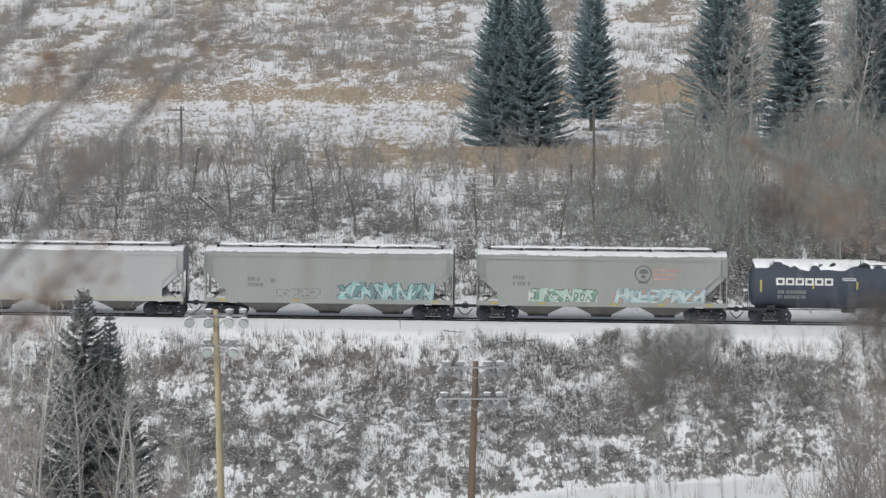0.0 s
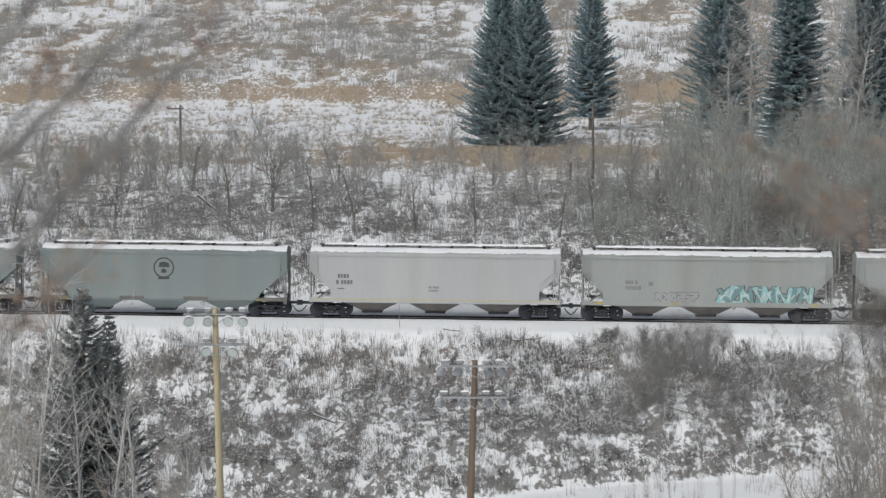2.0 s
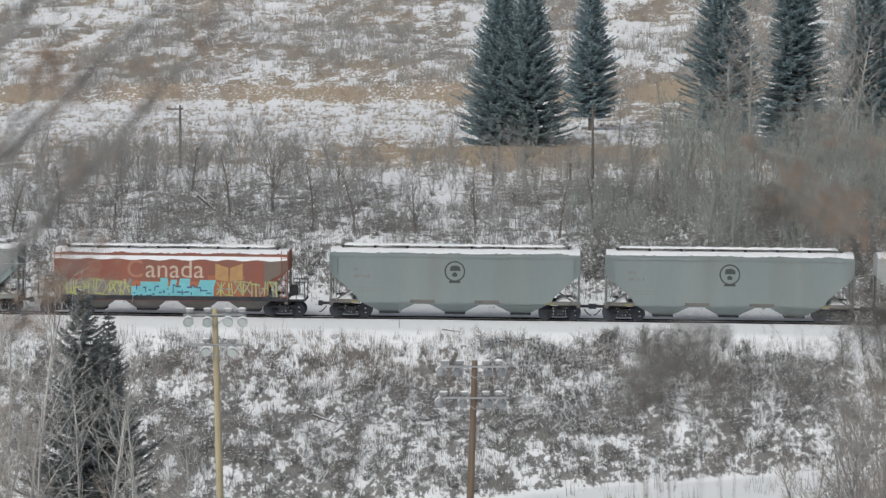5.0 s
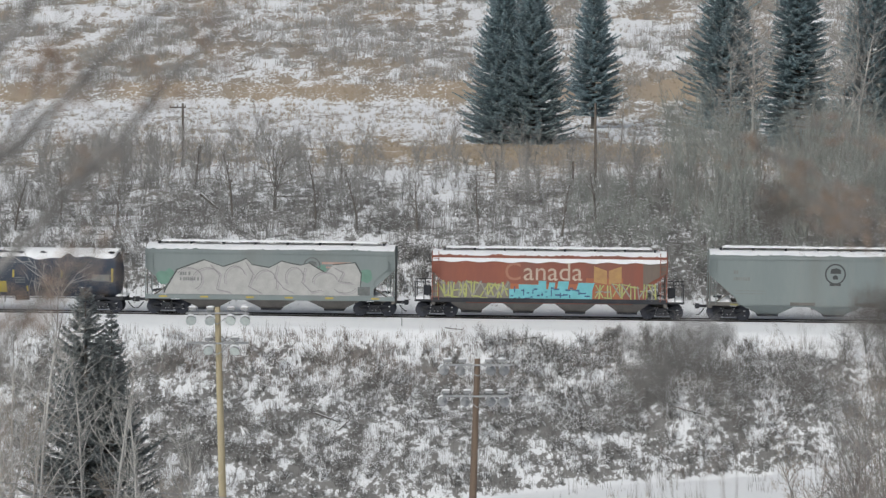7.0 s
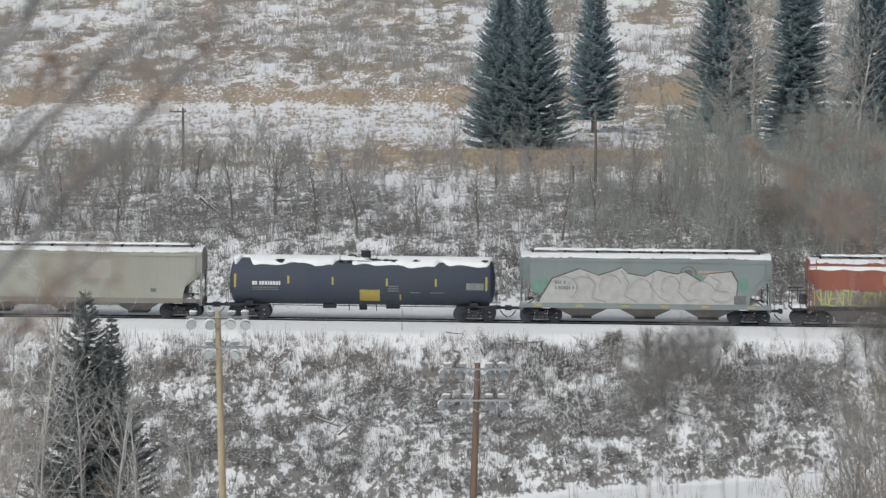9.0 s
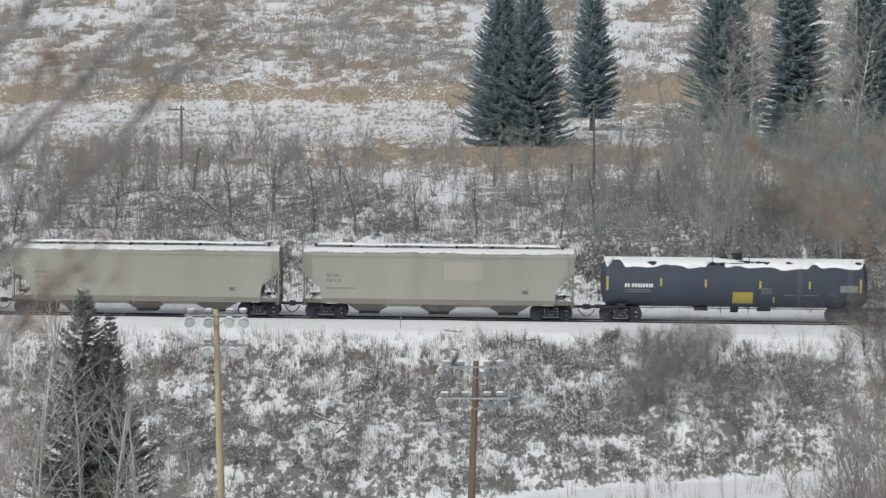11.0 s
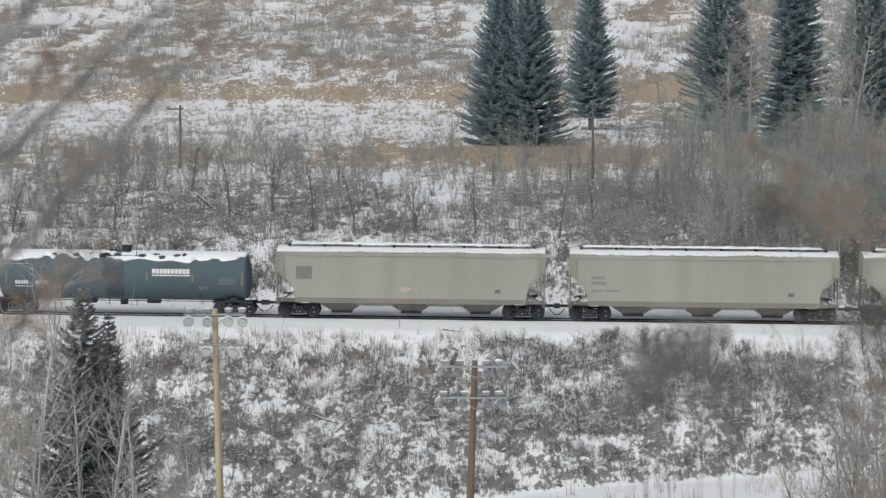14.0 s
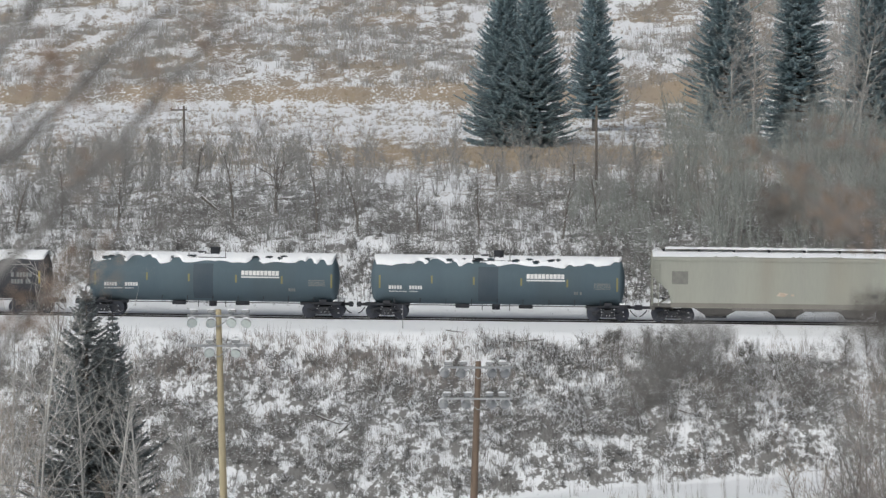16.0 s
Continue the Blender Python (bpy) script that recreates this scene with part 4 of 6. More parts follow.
def scatter_vegetation():
    low = [shrub_template(100 + k, 8, 1.0, 0.8, 5, 0.0125) for k in range(8)]
    tall = [shrub_template(200 + k, 4, 2.4, 0.25, 9, 0.018) for k in range(8)]
    grove = [grove_template(250 + k) for k in range(7)]
    stalk = [(stalk_template(350 + k),) for k in range(8)]
    stem = [(stalk_template(360 + k, 6, 1.0, 0.014),) for k in range(6)]
    tuft = [(grass_template(300 + k, 9, 0.6, 0.4, 0.017),) for k in range(8)]
    reed = [(grass_template(320 + k, 7, 0.8, 0.2, 0.010),) for k in range(6)]
    patch = lambda x, y, sc, seed: np.clip((fbm(x * sc, y * sc, seed) - 0.36) * 5, 0, 1)
    clump = lambda x, y, lo=0.40, k=4.0: np.clip((cover(x, y)[0] - lo) * k, 0, 1)
    # front bank below the track
    thicket("bank_brush", low, places(3700, -34, 34, -29, -7.6, lambda x, y, q: (q > toe(x) + 0.3) * (0.08 + 0.92 * clump(x, y)), 0.5, 1.15), M["dark_twig"],
            "tangled leafless grey brush on the snowy bank", "brush", "snow caught on the leafless bank brush")
    thicket("reddish_brush", low, places(450, -34, 34, -29, -8, lambda x, y, q: (q > toe(x) + 0.3) * patch(x, y, 0.25, 65), 0.5, 1.1), M["red_twig"],
            "reddish-brown leafless brush on the snowy bank", "brush", "snow caught on the reddish bank brush")
    thicket("bank_grass", reed, places(5200, -34, 34, -13, -6.9, lambda x, y, q: patch(x, y, 0.5, 67) * np.interp(q, [-13, -9.5, -8.2, -7.2], [0.4, 1, 0.7, 0.1]), 0.5, 1.15), M["red_twig"],
            "dry reddish-grey upright stalks along the top of the bank", "grass")
    thicket("slope_grass", tuft, places(3500, -34, 34, -29, -9, lambda x, y, q: (q > toe(x)) * patch(x, y, 0.4, 69), 0.4, 0.9), M["twig"],
            "dry grey-brown grass tufts in the snow of the bank", "grass")
    thicket("bank_stems", stem, places(9000, -34, 34, -30, -7.2, lambda x, y, q: (q > toe(x) + 0.2) * (0.15 + 0.85 * patch(x, y, 0.33, 63)), 0.5, 1.1), M["dark_twig"],
            "thin upright grey stems among the bank brush", "brush")
    thicket("edge_brush", low, np.concatenate([places(105, 3.6, 11.2, -10.8, -7.5, lambda x, y, q: 0.4 + 0.6 * patch(x, y, 0.6, 81), 0.6, 1.15), places(90, 17, 23, -11.5, -8.5, lambda x, y, q: np.ones_like(x), 0.6, 1.2)]), M["dark_twig"],
            "dark tangled brush along the top of the bank", "brush", "snow caught on the brush at the top of the bank")
    bramble = [bramble_template(380 + k) for k in range(8)]
    thicket("brambles", bramble, np.concatenate([places(420, -26, 30, -27, -8, lambda x, y, q: (q > toe(x) + 1) * patch(x, y, 0.3, 85), 0.3, 0.75), places(170, 2.5, 12, -19, -7.8, lambda x, y, q: patch(x, y, 0.5, 86), 0.3, 0.8), places(90, 16, 24, -16, -8.5, lambda x, y, q: patch(x, y, 0.5, 88), 0.3, 0.8)]), M["dark_twig"],
            "arching leafless canes bent under snow on the bank", "brush", "ridges of snow along the arching canes")
    thicket("flat_stems", stem, places(150, 4, 24, -46, -20, lambda x, y, q: (q < toe(x) - 0.2) * patch(x, y, 0.3, 99), 0.4, 1.5), M["twig"],
            "thin bare stems poking from the snowy flat", "brush")
    thicket("flat_weeds", reed, places(90, -8, 32, -38, -17, lambda x, y, q: (q < toe(x) - 0.2) * 0.7, 0.4, 1.0), M["dry_grass"],
            "sparse dry weeds poking from the snowy flat", "grass")
    # bank behind the train
    thicket("back_brush", low, places(2700, -38, 38, 9, 44, lambda x, y, q: clump(x, y, 0.36, 3.0) * 0.9 + 0.10, 0.6, 1.5), M["dark_twig"],
            "leafless grey brush on the snowy slope behind the track", "brush", "snow on the brush behind the track")
    thicket("ditch_brush", low, places(1150, -38, 38, 7.0, 14, lambda x, y, q: np.maximum(0.15 + 0.8 * patch(x, y, 0.22, 72), (x > 13) * 0.9), 0.6, 1.5), M["dark_twig"],
            "leafless brush in the ditch behind the track", "brush", "snow on the ditch brush")
    thicket("ditch_stems", stem, places(4500, -38, 38, 6.3, 34, lambda x, y, q: 0.25 + 0.75 * patch(x, y, 0.33, 97), 0.7, 1.5), M["dark_twig"],
            "thin upright grey stems in the ditch behind the track", "brush")
    thicket("saplings", tall, places(560, -38, 38, 10, 46, lambda x, y, q: patch(x, y, 0.16, 73), 0.35, 1.15), M["twig"],
            "thin leafless saplings behind the track", "saplings", "snow on the thin saplings")
    thicket("side_brush", tall, places(420, 9.0, 20, 10, 40, lambda x, y, q: np.clip((x - 6) / 8, 0.2, 1) * (np.abs(x - 16.4) > 0.7), 0.5, 1.0), M["lichen_twig"],
            "dense grey-green leafless bushes on the slope behind the track", "brush")
    thicket("hedge_brush", tall, places(700, -46, 46, 40, 90, lambda x, y, q: patch(x, y, 0.1, 75) * (1 - np.exp(-((x - 4) / 12) ** 2 - ((q - 85) / 22) ** 2)), 0.4, 0.95), M["twig"],
            "grey leafless bushes along the edge of the meadow", "brush")
    thicket("meadow_brush", low, places(750, -48, 48, 50, 112, lambda x, y, q: patch(x, y, 0.12, 77) * (1 - np.exp(-((x - 4) / 12) ** 2 - ((q - 88) / 22) ** 2)), 0.6, 1.3), M["tan_twig"],
            "low brownish brush along the edge of the meadow", "brush")
    thicket("grove", grove, places(240, -42, 42, 26, 64, lambda x, y, q: np.clip((fbm(x * 0.09, y * 0.07, 83) - 0.30) * 4, 0, 1), 0.5, 1.0), M["twig"],
            "grove of small leafless grey trees behind the track", "trees", "snow on the small grove trees")
    thicket("left_grove", grove, places(110, -34, -6, 26, 64, lambda x, y, q: np.clip((fbm(x * 0.12, y * 0.07, 93) - 0.25) * 4, 0, 1), 0.75, 1.1), M["twig"],
            "dense canopy of small grey leafless trees", "trees")
    thicket("side_grove", grove, places(230, 17.6, 42, 9, 60, lambda x, y, q: np.clip((x - 15) / 8, 0.3, 1), 0.9, 1.5), M["lichen_twig"],
            "dense grey-brown thicket of tall leafless trees", "trees")
    # meadow and hillside
    gold = lambda x, y, q: np.clip(cover(x, y)[0] * cover(x, y)[1] * 1.6, 0, 1)
    thicket("meadow_grass", tuft, places(8000, -60, 60, 60, 196, gold, 0.6, 1.2), M["gold_grass"], "golden dry grass in the snowy meadow", "grass")
    thicket("pale_grass", tuft, places(5500, -60, 60, 95, 186, lambda x, y, q: patch(x, y, 0.5, 79) * 0.8, 0.5, 1.0), M["dry_grass"], "pale dry grass poking through the snow", "grass")
    thicket("hillside_grass", tuft, places(9000, -72, 72, 190, 370, lambda x, y, q: np.clip(cover(x, y)[0] * 1.3 - 0.2, 0, 1), 0.8, 1.7), M["dry_grass"], "dry grass patches on the snowy hillside", "grass")
    thicket("hillside_suckers", stalk, places(11000, -72, 72, 190, 372, lambda x, y, q: np.clip((fbm(x * 0.12, y * 0.035, 87) - 0.41) * 5, 0, 1) * (1 - 0.4 * np.exp(-((x - 30) / 8) ** 2 - ((q - 260) / 60) ** 2)), 0.6, 1.4), M["twig"],
            "thin upright grey stems of young thickets on the hillside", "brush")
    thicket("hillside_brush", low, places(1500, -72, 72, 192, 370, lambda x, y, q: np.clip((cover(x, y)[0] - 0.42) * 4, 0, 1), 0.7, 1.7), M["tan_twig"],
            "grey leafless brush in patches on the hillside", "brush")


def bare_tree(name, label, x, y, height, seed, lean=(0, 0), r=0.10, limbs=14, bark="bark", twig="twig", crown=0.35, density=8, group="", snow=0.0, fork=0.9, first=0.25):
    """A leafless tree: tapered trunk, limbs and many twigs."""
    g = random.Random(seed)
    tree = new(name)
    tree.location = (x, y, float(gz(x, y)))
    trunk, limb, tw, tips = [], [], [], []
    pts = branch(trunk, (0, 0, -0.15), (lean[0], lean[1], 1), height * 0.92, r, g, 0.05, 8, 0.02, 0.2)
    for k in range(limbs):
        f = first + (1 - first) * (k + g.random()) / limbs
        i = min(7, int(f * 8))
        p = pts[i].lerp(pts[i + 1], f * 8 - i)
        ln = height * crown * g.uniform(0.6, 1.1) * (1.15 - f * 0.7)
        lp = branch(limb, p, spread_dir((lean[0] * 0.3, lean[1] * 0.3, 1), g, g.uniform(0.45, fork)), ln, r * 0.42 * (1.1 - f * 0.7), g, 0.16, 3, 0.12, 0.3)
        for _ in range(density):
            j = g.randint(1, 3)
            q = lp[j - 1].lerp(lp[j], g.random())
            tp = branch(tw, q, spread_dir(lp[j] - lp[j - 1], g, g.uniform(0.35, 0.9)), ln * g.uniform(0.25, 0.55), r * 0.16, g, 0.18, 2, 0.10, 0.35)
            for _ in range(3 if density > 6 else 2):
                m = g.randint(1, 2)
                branch(tips, tp[m], spread_dir(tp[m] - tp[m - 1], g, g.uniform(0.3, 0.8)), ln * g.uniform(0.14, 0.32), r * 0.12, g, 0.2, 1, 0.1, 0.4)
    part("trunk", np_mesh("trunk", *tubes(trunk, 7), M[bark]), None, tree)
    fine = join(tubes(tw, 3), spikes(tips))
    v, f, split = join(tubes(limb, 4), fine)
    part("crown", np_mesh("crown", v, f, M[bark], M[twig], split), None, tree)
    if snow:
        s = np.array([q for q in limb + tw if g.random() < snow])
        tagged(part("snow", np_mesh("snow", *blobs((s[:, :3] + s[:, 3:6]) / 2 + [0, 0, 0.02], np.abs(s[:, 3:6] - s[:, :3]) * 0.35 + 0.03), M["snow"]), None, tree), kind="stuff")
    return tagged(tree, label, "tree", group)


def blades(base, tip, half_width, g):
    """Thin flat sprays of needles, one triangle each, turned every way about their own length."""
    d = tip - base
    d = d / (np.linalg.norm(d, axis=1, keepdims=True) + 1e-9)
    u = np.cross(d, g.normal(size=d.shape))
    u *= half_width[:, None] / (np.linalg.norm(u, axis=1, keepdims=True) + 1e-9)
    v = np.stack([base + u, base - u, tip], 1).reshape(-1, 3)
    return v, np.arange(len(v)).reshape(-1, 3)


def spruce(label, x, y, height, width, seed, base=0.8, snow=0.004, power=1.0, group="spruces", gap=0.36, fine=1.0, ragged=0.12, thin=0.0, turned=0.30, needles="needles"):
    """A spruce: straight trunk, whorls of boughs with upturned tips, each bearing many flat sprays of needles."""
    g = np.random.default_rng(seed)
    tree = new("spruce_tree")
    tree.location = (x, y, float(gz(x, y)))
    trunk = [(0, 0, -0.3, 0.0, 0.0, height * 0.5, 0.012 * height + 0.04, 0.008 * height), (0, 0, height * 0.5, 0, 0, height, 0.008 * height, 0.01)]
    wood, b0, b1, hw = [], [], [], []
    z = base
    while z < height - 0.1:
        f = (z - base) / (height - base)
        reach = width / 2 * (1 - f) ** power * min(1.0, 0.72 + 4.5 * f) * g.uniform(0.88, 1.06) + 0.10
        n = int(13 - 6 * f)
        a0 = g.uniform(0, 6.28)
        for k in range(n):
            if g.random() < thin:
                continue
            a = a0 + 6.283 * k / n + g.normal(0, 0.16)
            ln = reach * g.uniform(0.74, 1.02) * (g.uniform(1.1, 1.32) if g.random() < ragged else 1)
            out, side = np.array([math.cos(a), math.sin(a), 0]), np.array([-math.sin(a), math.cos(a), 0])
            drop = 0.26 * (1 - f) - 0.42 * f + g.normal(0, 0.07)
            m = max(4, int(ln / (0.092 * fine)))
            t = (np.arange(m) + g.random(m)) / m
            t = t[t > 0.2]
            at = lambda q: np.array([0, 0, z]) + out * (q * ln)[:, None] + np.array([0, 0, 1.0]) * ((-drop * q + turned * q ** 2.6) * ln)[:, None]
            c = at(t)
            knots = at(np.array([0, 0.5, 1.0]))
            r = 0.030 * (1 - f) + 0.012
            wood += [(*knots[0], *knots[1], r, r * 0.6), (*knots[1], *knots[2], r * 0.6, 0.008)]
            w = (0.16 + 0.72 * (1 - t) * min(1.0, 0.25 + ln * 0.3)) * (0.5 + 0.5 * fine)
            for s in (-1, 1, -0.45, 0.45):
                e = c + side * (s * w * g.uniform(0.7, 1.1, len(t)))[:, None] + out * (w * g.uniform(0.35, 0.9, len(t)))[:, None]
                e[:, 2] += w * (g.uniform(-0.38, 0.10, len(t)) + 0.35 * t)
                b0.append(c), b1.append(e), hw.append(0.10 * fine * g.uniform(0.6, 1.25, len(t)))
        z += gap * g.uniform(0.8, 1.2) * (1 - 0.4 * f)
    b0, b1, hw = np.concatenate(b0), np.concatenate(b1), np.concatenate(hw)
    part("trunk", np_mesh("trunk", *tubes(trunk, 8), M["dark_bark"]), None, tree)
    v, t, split = join(tubes(wood, 3), blades(b0, b1, hw, g))
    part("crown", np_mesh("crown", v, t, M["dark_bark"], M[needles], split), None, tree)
    pick = g.random(len(b0)) < snow
    if pick.any():
        c = (b0[pick] + b1[pick]) / 2 + np.array([0, 0, 0.06])
        size = g.uniform(0.5, 1.6, (len(c), 1)) * np.array([[0.10, 0.10, 0.035]]) * (0.4 + 0.6 * fine)
        tagged(part("snow", np_mesh("snow", *blobs(c, size), M["snow"]), None, tree), kind="stuff")
    return tagged(tree, label, "tree", group)


def build_trees():
    dark = "dense dark blue-green spruce at the edge of the snowy meadow"
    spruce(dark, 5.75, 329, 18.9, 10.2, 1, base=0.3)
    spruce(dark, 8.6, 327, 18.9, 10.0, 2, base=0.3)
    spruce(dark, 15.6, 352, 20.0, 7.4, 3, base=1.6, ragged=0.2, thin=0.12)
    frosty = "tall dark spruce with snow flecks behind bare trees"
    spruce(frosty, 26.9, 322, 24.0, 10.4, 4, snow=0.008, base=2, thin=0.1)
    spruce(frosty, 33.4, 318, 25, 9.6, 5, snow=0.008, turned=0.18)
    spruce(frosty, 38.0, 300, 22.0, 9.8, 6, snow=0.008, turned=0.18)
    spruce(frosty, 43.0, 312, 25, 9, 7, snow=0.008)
    spruce("dark spruce with snow-dusted boughs among bare trees", -15.9, 148, 14.1, 9.6, 10, snow=0.004, base=1.2, fine=0.56, gap=0.38, ragged=0.3, thin=0.2, needles="less_hazed_needles")
    spruce("small dark spruce beside a taller one among bare trees", -14.7, 147.5, 12.9, 6.0, 11, snow=0.004, base=1.2, fine=0.5, gap=0.38, ragged=0.2, thin=0.2, needles="less_hazed_needles")
    # tall pale leafless trees between the spruces
    pale = "tall pale-grey leafless tree between dark spruces"
    for k, (x, y, h, lx) in enumerate([(28.0, 306, 17.5, 0.02), (25.4, 300, 10.5, 0.08), (35.6, 298, 17.0, 0.05), (36.4, 296, 14.0, -0.05), (34.6, 292, 10.0, 0.0)]):
        bare_tree("bare_tree", pale, x, y, h, 900 + k, (lx, 0), 0.13, 30, "pale_twig", "twig" if k % 2 else "pale_twig", 0.32, 9, "pale trees between the spruces", 0, 1.35, 0.2)
    bare_tree("bare_tree", "pale leafless tree with snow on its twigs beside a spruce", 15.2, 292, 8.2, 990, (0.06, 0), 0.06, 20, "bark", "pale_twig", 0.36, 6, "", 0.12, 1.2, 0.45)
    g = random.Random(5)
    # single bare trees on the slope behind the track
    back = "small leafless tree on the snowy slope behind the track"
    for k, (x, y, h) in enumerate([(-12.7, 251, 4.4), (-15.6, 246, 5.4), (-9.3, 240, 5.6), (-6.3, 238, 5.0), (-23.5, 240, 4.2), (-19.6, 262, 4.0), (-1.9, 240, 4.0), (2.4, 239, 4.6), (-28, 244, 4.5), (-30.5, 238, 4.2), (8.3, 238, 4.4), (11.0, 242, 4.8), (-25.5, 266, 4.2)]):
        bare_tree("bare_tree", back, x, y, h, 400 + k, (g.uniform(-0.1, 0.1), 0), 0.10 if k else 0.15, 12 if k else 17, "dark_bark", "twig", 0.36 if k else 0.92, 6, "bare trees behind the track", 0.05, 0.8 if k else 1.6, 0.25 if k else 0.16)
    # tall thicket of bare trees to the side
    side = "tall slender leafless tree in a grey-brown thicket"
    for k in range(30):
        x = 14 + 20 * (k + g.random()) / 30
        y = g.uniform(234, 262)
        h = g.uniform(5.5, 8.5) * (0.62 if x < 18 else 1)
        bare_tree("bare_tree", side, x, y, h, 500 + k, (g.uniform(-0.12, 0.12), g.uniform(-0.1, 0.1)), 0.06, 16, "bark", "lichen_twig" if k % 6 else "red_twig", 0.36, 6, "bare trees of the side thicket", 0, 0.7, 0.15)
    # bare trees before the bank
    front = "pale-barked leafless tree standing before the snowy bank"
    for k, (x, y, h, lx) in enumerate([(-15.6, 140, 12.2, 0.04), (-14.1, 139, 11.6, 0.03), (-12.6, 143, 11.3, -0.03), (-17.9, 138, 14.5, 0.10), (-18.6, 142, 13.2, -0.04), (-11.6, 145, 8.8, 0.08), (-17.4, 135, 10.5, -0.1), (-18.2, 139, 16.0, 0.04), (-16.9, 137, 15.6, 0.03), (-13.0, 136, 8.0, 0.1), (16.3, 130, 9.6, 0.03), (15.2, 128, 8.4, -0.03), (16.8, 126, 10.2, 0.02), (17.4, 133, 9.2, -0.05), (14.3, 131, 7.2, 0.04), (16.0, 124, 8.0, 0.05), (15.6, 132, 8.6, -0.02), (16.9, 135, 10.4, 0.03), (17.6, 129, 10.2, -0.03), (14.9, 126, 7.0, 0.02), (17.9, 131, 11.0, -0.05)]):
        bare_tree("bare_tree", front, x, y, h, 600 + k, (lx, 0), 0.085 if x < 0 else 0.07, 16 if x < 0 else 20, "pale_twig" if x < 0 else "bark", "pale_twig" if x < 0 else ("red_twig", "dark_twig", "tan_twig")[k % 3], 0.36, 6 if x < 0 else 7, "bare trees before the bank", 0, 0.85, 0.3)
    shrubby = "tall reddish-grey leafless willow before the bank"
    for k, (x, y, h) in enumerate([(-18.0, 130, 10.5), (-16.9, 128, 9.8), (-16.2, 128, 6.8), (-13.4, 132, 6.6), (-11.4, 136, 6.4), (-9.5, 138, 4.2), (18.8, 160, 3.4), (20.4, 158, 4.0), (17.6, 156, 2.6), (14.5, 158, 1.8)]):
        bare_tree("willow_shrub", shrubby, x, y, h, 700 + k, (g.uniform(-0.15, 0.15), 0), 0.05, 24, "bark", "tan_twig" if x < 0 else "red_twig" if k % 2 else "twig", 0.40, 8, "willows before the bank", 0, 0.7, 0.05)
    dense = "dense dark leafless bush on the bank below the track"
    for k, (x, y, h) in enumerate([(13.6, 211, 1.7), (15.3, 210.5, 2.0), (16.6, 209.5, 2.2), (14.6, 208.5, 2.2), (26.6, 211, 3.0), (27.8, 210, 3.4), (12.6, 210, 2.4), (13.4, 208, 2.2), (15.8, 208.2, 2.6), (14.4, 211.4, 1.3), (12.9, 211.8, 1.1), (11.0, 212.4, 0.8), (-4.2, 206, 2.2), (2.5, 211, 1.6), (25.2, 210, 2.4), (10.4, 212.2, 0.8), (10.7, 212.0, 0.8), (10.1, 212.0, 0.7), (17.8, 211.2, 1.0), (19.2, 211.0, 0.9)]):
        bare_tree("bush", dense, x, y, h, 800 + k, (0, 0), 0.03, 40 if h > 1.6 else 26, "dark_bark", "dark_twig", 0.6 if h > 1.6 else 0.85, 8, "bushes on the bank", 0.02, 1.1, 0.02)
    # twigs close to the viewer, out of focus
    near = "leafless leaning shrub stem with a few brown leaves"
    near_stem(near, (-3.3, 7.0), (-0.900, 18.89), (-0.4525, 19.374), 0.008, 21, 9, [0.86, 0.93, 0.98])
    near_stem(near, (-3.5, 7.2), (-1.023, 18.998), (-0.599, 19.412), 0.0095, 22, 6, [0.9])
    near_stem(near, (-3.2, 6.6), (-0.9156, 19.259), (-0.771, 19.451), 0.009, 23, 4, [])
    near_stem(near, (-3.6, 7.4), (-0.95, 19.13), (-0.86, 19.30), 0.004, 24, 5, [0.94, 0.97, 0.99])
    near_stem(near, (-3.4, 7.3), (-0.98, 18.70), (-0.76, 18.87), 0.004, 25, 9, [0.9, 0.95, 0.99])
    near_stem(near, (-3.3, 7.1), (-1.02, 18.60), (-0.84, 18.80), 0.004, 26, 9, [0.93, 0.98])
    far = "leafless brown-leaved branch reaching in beside the viewer"
    near_stem(far, (3.6, 9.0), (1.30, 18.72), (0.92, 18.93), 0.004, 31, 16, [0.84, 0.88, 0.92, 0.96, 1.0])
    near_stem(far, (3.8, 9.4), (1.35, 18.80), (0.80, 19.05), 0.004, 32, 16, [0.8, 0.86, 0.92, 0.98])
    near_stem(far, (3.7, 9.2), (1.35, 18.98), (0.90, 19.12), 0.003, 33, 16, [0.85, 0.92])
    near_stem(far, (3.4, 8.8), (1.18, 18.54), (1.02, 18.60), 0.004, 34, 14, [])
    blur = {"dark_bark": "dark leafless shrub top close to the viewer", "dark_twig": "grey leafless shrub top close to the viewer", "twig": "pale grey leafless shrub top close to the viewer", "red_twig": "rusty-brown leafless shrub top close to the viewer"}
    for k, (x, z, rx, rz, n, tw) in enumerate([(1.29, 18.645, 0.085, 0.085, 330, "dark_bark"), (1.535, 18.60, 0.13, 0.12, 420, "red_twig"), (1.70, 18.22, 0.11, 0.10, 420, "dark_bark"), (1.60, 17.80, 0.14, 0.22, 170, "twig"), (0.97, 18.09, 0.13, 0.10, 330, "dark_twig"), (0.86, 18.01, 0.09, 0.09, 200, "dark_twig"), (1.08, 18.11, 0.10, 0.07, 200, "dark_twig"), (0.76, 18.05, 0.09, 0.08, 130, "dark_twig"), (0.86, 17.93, 0.10, 0.07, 130, "dark_twig"), (1.02, 17.97, 0.10, 0.07, 130, "dark_twig")]):
        near_tuft(blur[tw], x, 13 + 0.08 * k, z, rx, rz, n, tw, 1200 + k)
    hazy = "leafless grey-brown treetop near the viewer"
